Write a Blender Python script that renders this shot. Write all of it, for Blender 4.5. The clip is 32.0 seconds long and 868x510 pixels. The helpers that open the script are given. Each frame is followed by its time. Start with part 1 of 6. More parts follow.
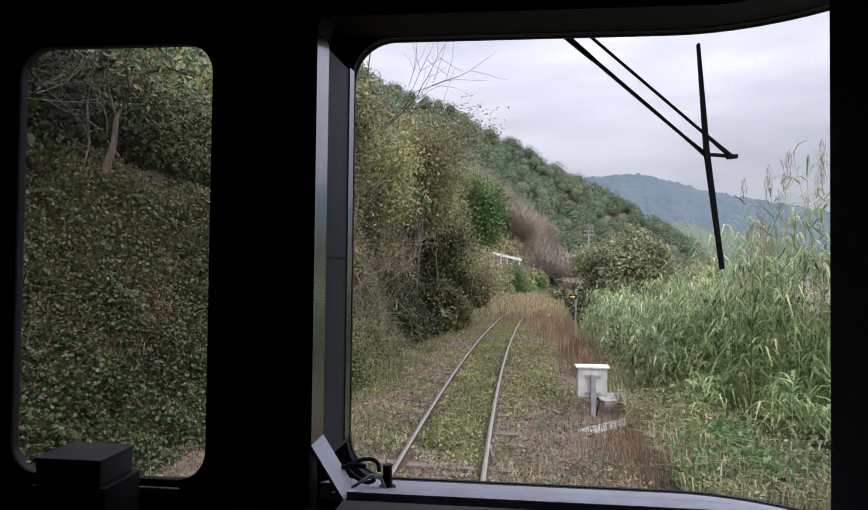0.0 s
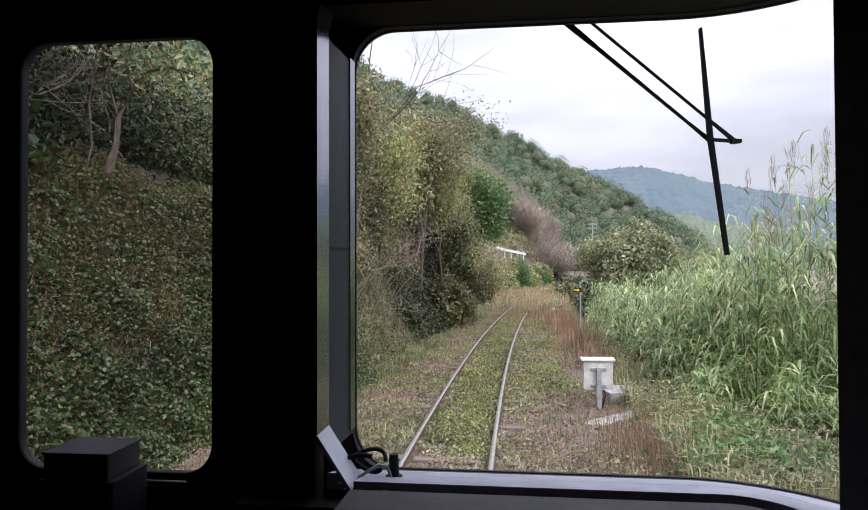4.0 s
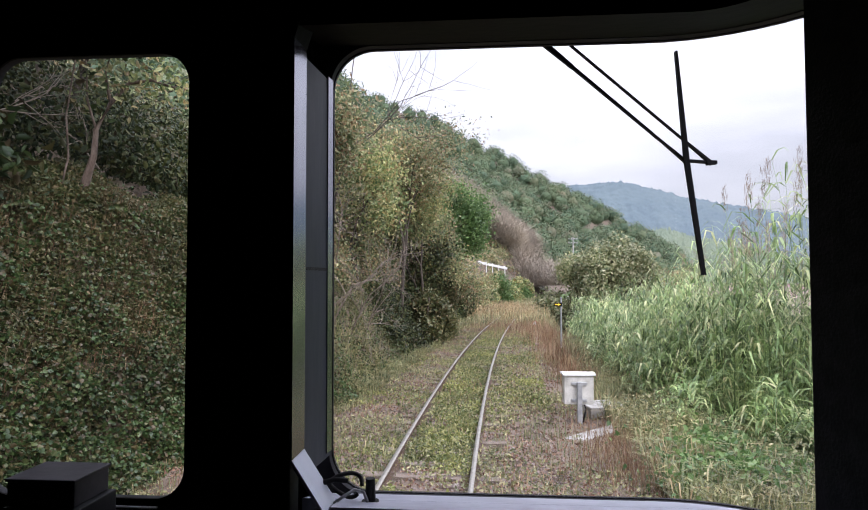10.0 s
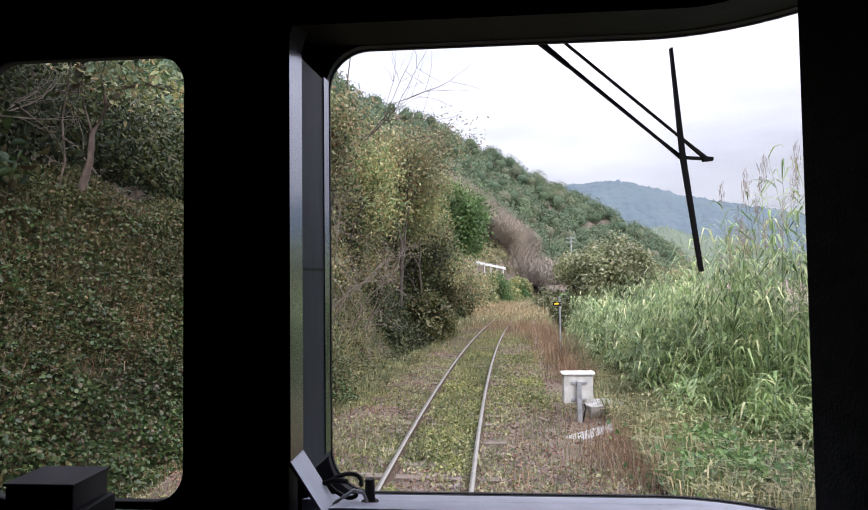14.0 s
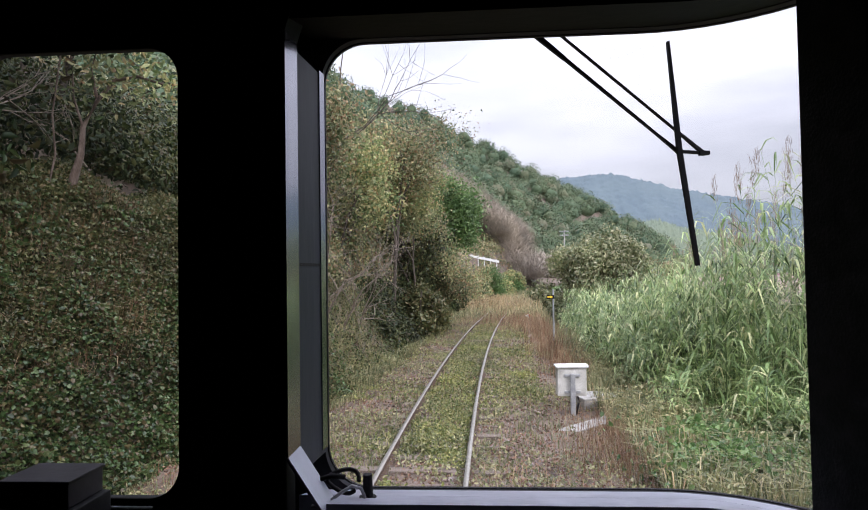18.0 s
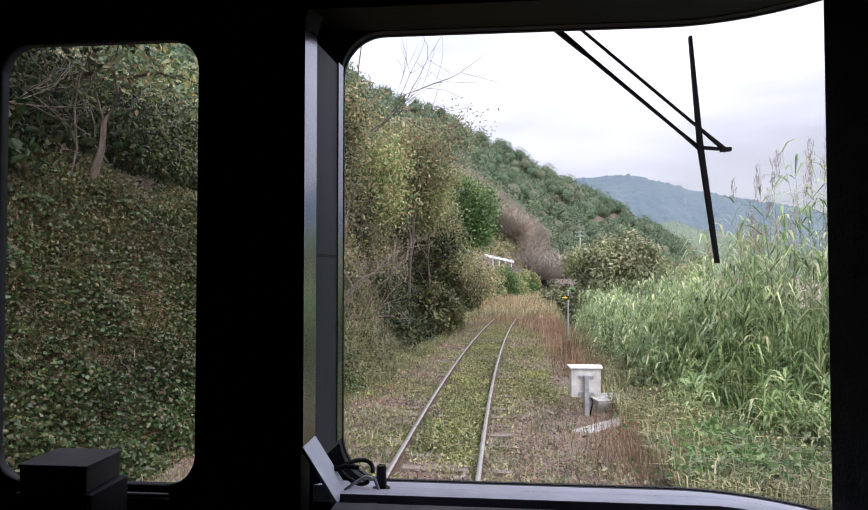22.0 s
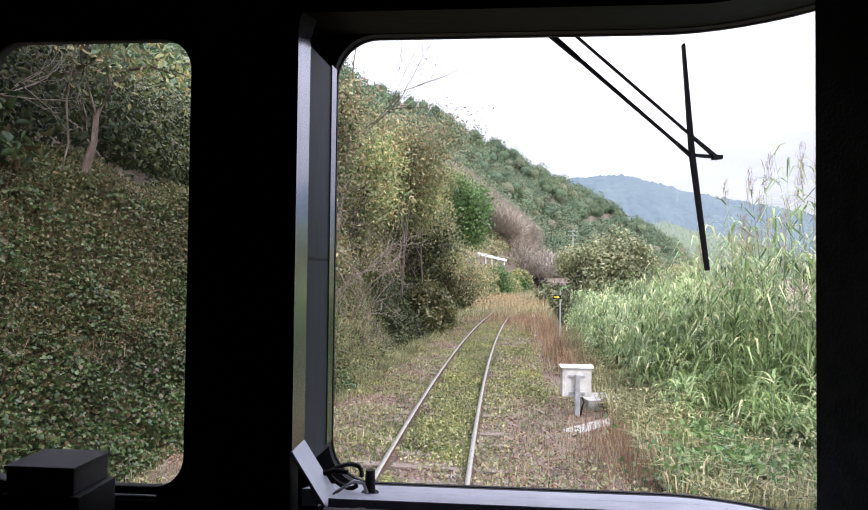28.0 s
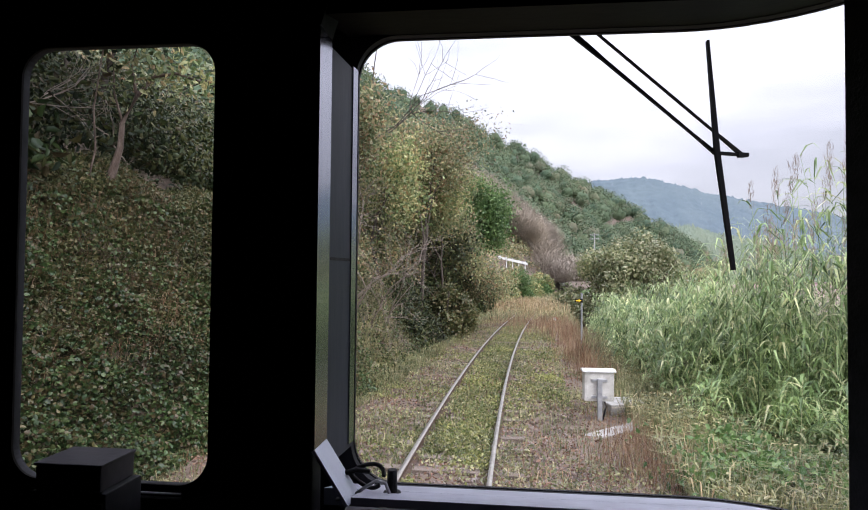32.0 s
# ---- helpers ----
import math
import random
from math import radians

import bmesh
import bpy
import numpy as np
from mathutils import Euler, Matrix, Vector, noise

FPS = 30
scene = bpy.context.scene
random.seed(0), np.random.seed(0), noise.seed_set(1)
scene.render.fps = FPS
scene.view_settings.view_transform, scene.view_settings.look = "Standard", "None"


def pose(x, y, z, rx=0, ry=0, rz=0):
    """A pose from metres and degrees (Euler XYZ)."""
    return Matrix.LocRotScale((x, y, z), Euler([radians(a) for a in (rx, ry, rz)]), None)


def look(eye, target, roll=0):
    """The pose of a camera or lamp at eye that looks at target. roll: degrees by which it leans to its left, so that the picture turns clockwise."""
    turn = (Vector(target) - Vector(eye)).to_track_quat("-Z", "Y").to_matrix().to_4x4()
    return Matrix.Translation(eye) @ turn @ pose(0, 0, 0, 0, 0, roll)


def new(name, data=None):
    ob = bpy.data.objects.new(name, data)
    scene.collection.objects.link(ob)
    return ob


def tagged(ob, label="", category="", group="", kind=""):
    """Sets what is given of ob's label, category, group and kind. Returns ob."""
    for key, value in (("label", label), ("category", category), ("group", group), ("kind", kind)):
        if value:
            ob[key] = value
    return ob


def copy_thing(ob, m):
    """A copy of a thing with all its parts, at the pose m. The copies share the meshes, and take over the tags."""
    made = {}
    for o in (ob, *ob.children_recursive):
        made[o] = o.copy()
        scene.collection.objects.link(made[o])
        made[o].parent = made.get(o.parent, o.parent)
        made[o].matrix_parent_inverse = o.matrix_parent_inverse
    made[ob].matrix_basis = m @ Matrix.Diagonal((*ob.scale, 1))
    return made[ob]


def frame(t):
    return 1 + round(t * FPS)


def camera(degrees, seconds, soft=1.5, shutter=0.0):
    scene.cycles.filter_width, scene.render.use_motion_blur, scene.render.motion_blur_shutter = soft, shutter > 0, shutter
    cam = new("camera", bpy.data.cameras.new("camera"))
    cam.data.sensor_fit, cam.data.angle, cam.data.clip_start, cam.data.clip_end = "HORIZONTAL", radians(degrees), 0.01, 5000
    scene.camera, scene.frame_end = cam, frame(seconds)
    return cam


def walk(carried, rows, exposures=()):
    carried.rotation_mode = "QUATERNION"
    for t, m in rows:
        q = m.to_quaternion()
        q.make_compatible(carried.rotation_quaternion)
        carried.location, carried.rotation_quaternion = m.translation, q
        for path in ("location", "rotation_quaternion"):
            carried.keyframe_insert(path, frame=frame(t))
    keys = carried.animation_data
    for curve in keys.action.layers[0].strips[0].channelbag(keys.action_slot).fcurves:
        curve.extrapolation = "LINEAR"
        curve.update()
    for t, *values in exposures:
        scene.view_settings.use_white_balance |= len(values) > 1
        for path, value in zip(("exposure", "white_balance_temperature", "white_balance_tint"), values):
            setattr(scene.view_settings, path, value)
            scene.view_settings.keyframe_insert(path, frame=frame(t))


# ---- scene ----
cam = camera(70.1, 32.0, 1.1)
EYE_ROWS = [
    (0.0, 0.001, -0.021, 2.522, 1.29, -0.67, 0.76),
    (0.5, 0.002, -0.019, 2.505, 2.09, -0.36, 0.61),
    (1.0, 0.002, -0.017, 2.507, 1.32, 0.13, 1.19),
    (1.5, 0.007, -0.020, 2.509, -0.68, 0.05, 0.84),
    (2.0, -0.002, -0.018, 2.504, 0.74, 0.36, 1.22),
    (2.5, -0.000, -0.018, 2.505, 1.40, 0.06, 1.56),
    (3.0, 0.006, -0.019, 2.509, 0.74, -0.02, 1.32),
    (3.5, -0.001, -0.018, 2.506, 0.95, 0.40, 1.29),
    (5.5, 0.019, -0.015, 2.527, 0.57, -1.00, 0.28),
    (6.0, 0.008, -0.012, 2.513, 1.15, 0.84, 0.21),
    (6.5, -0.002, -0.015, 2.521, 0.98, 1.17, -0.36),
    (7.0, 0.010, -0.013, 2.531, 0.97, 0.47, -0.75),
    (7.5, 0.003, -0.010, 2.521, 1.97, 0.84, -0.02),
    (8.0, 0.008, -0.010, 2.522, 2.01, 0.79, -0.39),
    (8.5, 0.009, -0.019, 2.523, 2.23, 0.85, -0.56),
    (9.0, 0.013, -0.016, 2.538, 2.41, 0.01, -1.45),
    (9.5, 0.014, -0.012, 2.533, 2.32, -0.54, -0.72),
    (10.0, 0.009, -0.009, 2.522, 2.18, 0.10, -0.57),
    (10.5, 0.002, -0.011, 2.531, 1.88, 0.09, -0.95),
    (11.0, 0.005, -0.010, 2.527, 2.17, -0.06, -0.93),
    (11.5, 0.007, -0.012, 2.530, 2.03, -0.12, -0.30),
    (12.0, 0.008, -0.007, 2.523, 1.80, 0.49, -0.54),
    (12.5, 0.015, -0.009, 2.523, 1.45, 0.38, -1.29),
    (13.0, 0.006, -0.007, 2.511, 2.37, 1.29, -0.86),
    (13.5, 0.012, -0.011, 2.520, 2.09, 0.86, -0.91),
    (14.0, 0.011, -0.007, 2.519, 2.25, 0.73, -0.71),
    (14.5, 0.013, -0.006, 2.523, 1.41, 1.06, -0.49),
    (16.5, 0.010, -0.008, 2.537, 0.69, 0.72, -0.39),
    (17.0, 0.005, -0.002, 2.522, 1.06, 1.04, -1.18),
    (17.5, 0.009, -0.009, 2.536, 0.78, 1.36, -1.14),
    (18.0, 0.004, -0.002, 2.522, 1.64, 0.89, -1.31),
    (18.5, 0.003, -0.000, 2.517, 1.69, 0.90, -1.12),
    (19.0, 0.007, -0.001, 2.523, 1.58, 0.73, -0.87),
    (19.5, 0.006, -0.001, 2.524, 1.42, 0.55, -0.91),
    (20.0, -0.002, 0.003, 2.509, 1.58, 0.66, -1.09),
    (20.5, 0.008, -0.000, 2.521, 1.72, -0.11, -0.91),
    (21.0, -0.001, 0.000, 2.523, 1.05, -0.12, -0.05),
    (21.5, -0.005, -0.003, 2.523, 1.00, -0.06, -0.50),
    (22.0, 0.000, -0.000, 2.510, 1.55, 0.01, 0.03),
    (22.5, -0.000, -0.004, 2.518, 0.99, -0.16, -0.49),
    (23.0, 0.001, -0.001, 2.517, 1.40, -0.41, -0.87),
    (23.5, -0.003, -0.003, 2.524, 1.10, -0.38, -0.37),
    (24.0, 0.001, -0.003, 2.528, 0.79, -0.52, 0.17),
    (24.5, 0.003, 0.001, 2.514, 1.13, -0.14, 0.26),
    (25.0, 0.003, -0.003, 2.518, 1.20, -0.26, -0.45),
    (25.5, -0.000, -0.005, 2.526, 0.93, -0.30, -0.54),
    (27.5, 0.002, -0.003, 2.525, 1.51, -0.77, 0.01),
    (28.0, 0.003, -0.001, 2.524, 1.34, -0.64, -0.63),
    (28.5, 0.005, 0.000, 2.522, 1.41, -0.74, 0.05),
    (29.0, 0.005, -0.001, 2.524, 0.94, -0.54, 0.61),
    (29.5, 0.003, -0.000, 2.516, 1.21, -0.39, 0.28),
    (30.0, 0.004, -0.002, 2.518, 1.04, -0.25, -0.08),
    (30.5, 0.004, -0.003, 2.520, 1.80, -0.38, 1.02),
    (31.0, 0.005, -0.006, 2.528, 1.44, -0.49, 0.30),
    (31.5, 0.001, -0.001, 2.515, 1.91, -0.32, 0.39),
    (32.0, 0.001, 0.001, 2.516, 1.67, -0.54, 1.26),
]
walk(cam, [(t, pose(x, y, z, 90 + pitch, roll, yaw)) for t, x, y, z, pitch, roll, yaw in EYE_ROWS],
     [(t, ev, 6150, 22) for t, ev in ((0.0, 0.36), (3.5, 0.68), (6.0, 0.62), (9.0, 0.8), (14.0, 0.78), (18.0, 0.66), (22.0, 0.73), (25.5, 0.7), (28.0, 1.15), (30.0, 0.88), (32.0, 0.74))])

# ---------------------------------------------------------------- light
SKY = bpy.data.worlds.new("overcast_sky")
scene.world = SKY
SKY.use_nodes = True
wn, wl = SKY.node_tree.nodes, SKY.node_tree.links
wn.clear()
w_out = wn.new("ShaderNodeOutputWorld")
w_bg = wn.new("ShaderNodeBackground")
w_sky = wn.new("ShaderNodeTexSky")
w_sky.sky_type, w_sky.sun_disc = "NISHITA", False
w_sky.sun_elevation, w_sky.sun_rotation = radians(42), radians(150)
w_coord, w_map = wn.new("ShaderNodeTexCoord"), wn.new("ShaderNodeMapping")
w_map.inputs["Scale"].default_value = (1.0, 1.0, 4.0)
w_noise = wn.new("ShaderNodeTexNoise")
w_noise.inputs["Scale"].default_value, w_noise.inputs["Detail"].default_value = 2.3, 6
w_ramp = wn.new("ShaderNodeValToRGB")
w_ramp.color_ramp.elements[0].position, w_ramp.color_ramp.elements[1].position = 0.36, 0.62
w_ramp.color_ramp.elements[0].color = (0.305, 0.316, 0.33, 1)
w_ramp.color_ramp.elements[1].color = (0.472, 0.481, 0.49, 1)
w_dim, w_mix = wn.new("ShaderNodeMix"), wn.new("ShaderNodeMix")
w_dim.data_type = w_mix.data_type = "RGBA"
w_dim.blend_type = "MULTIPLY"
w_dim.inputs["Factor"].default_value = 1.0
w_dim.inputs["B"].default_value = (0.1, 0.1, 0.1, 1)
w_mix.inputs["Factor"].default_value = 0.93
wl.new(w_coord.outputs["Generated"], w_map.inputs["Vector"])
wl.new(w_map.outputs["Vector"], w_noise.inputs["Vector"])
wl.new(w_noise.outputs["Fac"], w_ramp.inputs["Fac"])
wl.new(w_sky.outputs["Color"], w_dim.inputs["A"])
wl.new(w_dim.outputs["Result"], w_mix.inputs["A"])
wl.new(w_ramp.outputs["Color"], w_mix.inputs["B"])
wl.new(w_mix.outputs["Result"], w_bg.inputs["Color"])
# an overcast sky is about three times brighter overhead than at the horizon
w_sep, w_up, w_grad = wn.new("ShaderNodeSeparateXYZ"), wn.new("ShaderNodeMath"), wn.new("ShaderNodeMath")
w_up.operation, w_up.inputs[1].default_value = "MAXIMUM", 0.0
w_grad.operation, w_grad.inputs[1].default_value, w_grad.inputs[2].default_value = "MULTIPLY_ADD", 5.9, 1.0
wl.new(w_coord.outputs["Generated"], w_sep.inputs["Vector"])
w_sq = wn.new("ShaderNodeMath")
w_sq.operation, w_sq.inputs[1].default_value = "POWER", 1.7
wl.new(w_sep.outputs["Z"], w_up.inputs[0])
wl.new(w_up.outputs["Value"], w_sq.inputs[0])
wl.new(w_sq.outputs["Value"], w_grad.inputs[0])
wl.new(w_grad.outputs["Value"], w_bg.inputs["Strength"])
wl.new(w_bg.outputs["Background"], w_out.inputs["Surface"])

sun = new("sun", bpy.data.lights.new("sun", "SUN"))
sun.data.energy, sun.data.angle, sun.data.color = 1.5, radians(25), (1.0, 0.97, 0.92)
sun.matrix_world = look((30, -40, 45), (0, 0, 0))

# ---------------------------------------------------------------- materials
def base_mat(name, rough=0.6, metal=0.0):
    m = bpy.data.materials.new(name)
    m.use_nodes = True
    b = m.node_tree.nodes["Principled BSDF"]
    b.inputs["Roughness"].default_value, b.inputs["Metallic"].default_value = rough, metal
    return m, m.node_tree.nodes, m.node_tree.links, b


def ramp_node(nodes, cols):
    r = nodes.new("ShaderNodeValToRGB")
    e = r.color_ramp.elements
    e[0].color, e[1].color = (*cols[0], 1), (*cols[-1], 1)
    for i, c in enumerate(cols[1:-1], 1):
        e.new(i / (len(cols) - 1)).color = (*c, 1)
    return r


def leaf_mat(name, cols, rough=0.55, through_light=0.35, patch=0.35, patch_cols=None):
    """Foliage: a colour a leaf, patches over the whole, light that comes through the leaf."""
    m, n, l, b = base_mat(name, rough)
    geo = n.new("ShaderNodeNewGeometry")
    r = ramp_node(n, cols)
    l.new(geo.outputs["Random Per Island"], r.inputs["Fac"])
    tex = n.new("ShaderNodeTexNoise")
    tex.inputs["Scale"].default_value, tex.inputs["Detail"].default_value = patch, 3
    l.new(geo.outputs["Position"], tex.inputs["Vector"])
    pr = ramp_node(n, patch_cols or [(0.55, 0.55, 0.55), (0.55, 0.55, 0.55), (1.25, 1.2, 1.1), (1.25, 1.2, 1.1)])
    l.new(tex.outputs["Fac"], pr.inputs["Fac"])
    mul = n.new("ShaderNodeMix")
    mul.data_type, mul.blend_type = "RGBA", "MULTIPLY"
    mul.inputs["Factor"].default_value = 1.0
    l.new(r.outputs["Color"], mul.inputs["A"])
    l.new(pr.outputs["Color"], mul.inputs["B"])
    l.new(mul.outputs["Result"], b.inputs["Base Color"])
    tr = n.new("ShaderNodeBsdfTranslucent")
    l.new(mul.outputs["Result"], tr.inputs["Color"])
    mx = n.new("ShaderNodeMixShader")
    mx.inputs["Fac"].default_value = through_light
    l.new(b.outputs["BSDF"], mx.inputs[1])
    l.new(tr.outputs["BSDF"], mx.inputs[2])
    l.new(mx.outputs["Shader"], n["Material Output"].inputs["Surface"])
    return m


def grain_mat(name, cols, scale=8.0, rough=0.7, metal=0.0, bump=0.3, fine=6.0, stretch=(1, 1, 1)):
    """A solid surface with two scales of colour change and a fine relief."""
    m, n, l, b = base_mat(name, rough, metal)
    tc, mp = n.new("ShaderNodeTexCoord"), n.new("ShaderNodeMapping")
    mp.inputs["Scale"].default_value = stretch
    l.new(tc.outputs["Object"], mp.inputs["Vector"])
    a, c = n.new("ShaderNodeTexNoise"), n.new("ShaderNodeTexNoise")
    a.inputs["Scale"].default_value, a.inputs["Detail"].default_value = scale, 8
    c.inputs["Scale"].default_value, c.inputs["Detail"].default_value = scale * fine, 4
    l.new(mp.outputs["Vector"], a.inputs["Vector"])
    l.new(mp.outputs["Vector"], c.inputs["Vector"])
    mixf = n.new("ShaderNodeMath")
    mixf.operation = "MULTIPLY_ADD"
    mixf.inputs[1].default_value, mixf.inputs[2].default_value = 0.35, -0.175
    l.new(c.outputs["Fac"], mixf.inputs[0])
    add = n.new("ShaderNodeMath")
    l.new(a.outputs["Fac"], add.inputs[0])
    l.new(mixf.outputs["Value"], add.inputs[1])
    st = n.new("ShaderNodeMapRange")
    st.inputs["From Min"].default_value, st.inputs["From Max"].default_value = 0.3, 0.7
    l.new(add.outputs["Value"], st.inputs["Value"])
    r = ramp_node(n, cols)
    l.new(st.outputs["Result"], r.inputs["Fac"])
    l.new(r.outputs["Color"], b.inputs["Base Color"])
    bp = n.new("ShaderNodeBump")
    bp.inputs["Strength"].default_value, bp.inputs["Distance"].default_value = bump, 0.01
    l.new(c.outputs["Fac"], bp.inputs["Height"])
    l.new(bp.outputs["Normal"], b.inputs["Normal"])
    return m


def glass_mat(name):
    m, n, l, b = base_mat(name)
    n.remove(b)
    t, g, f, mx = (n.new("ShaderNodeBsdfTransparent"), n.new("ShaderNodeBsdfGlossy"), n.new("ShaderNodeFresnel"),
                   n.new("ShaderNodeMixShader"))
    t.inputs["Color"].default_value = (0.97, 0.985, 0.98, 1)
    g.inputs["Roughness"].default_value = 0.02
    f.inputs["IOR"].default_value = 1.45
    l.new(f.outputs["Fac"], mx.inputs["Fac"])
    l.new(t.outputs["BSDF"], mx.inputs[1])
    l.new(g.outputs["BSDF"], mx.inputs[2])
    l.new(mx.outputs["Shader"], n["Material Output"].inputs["Surface"])
    return m


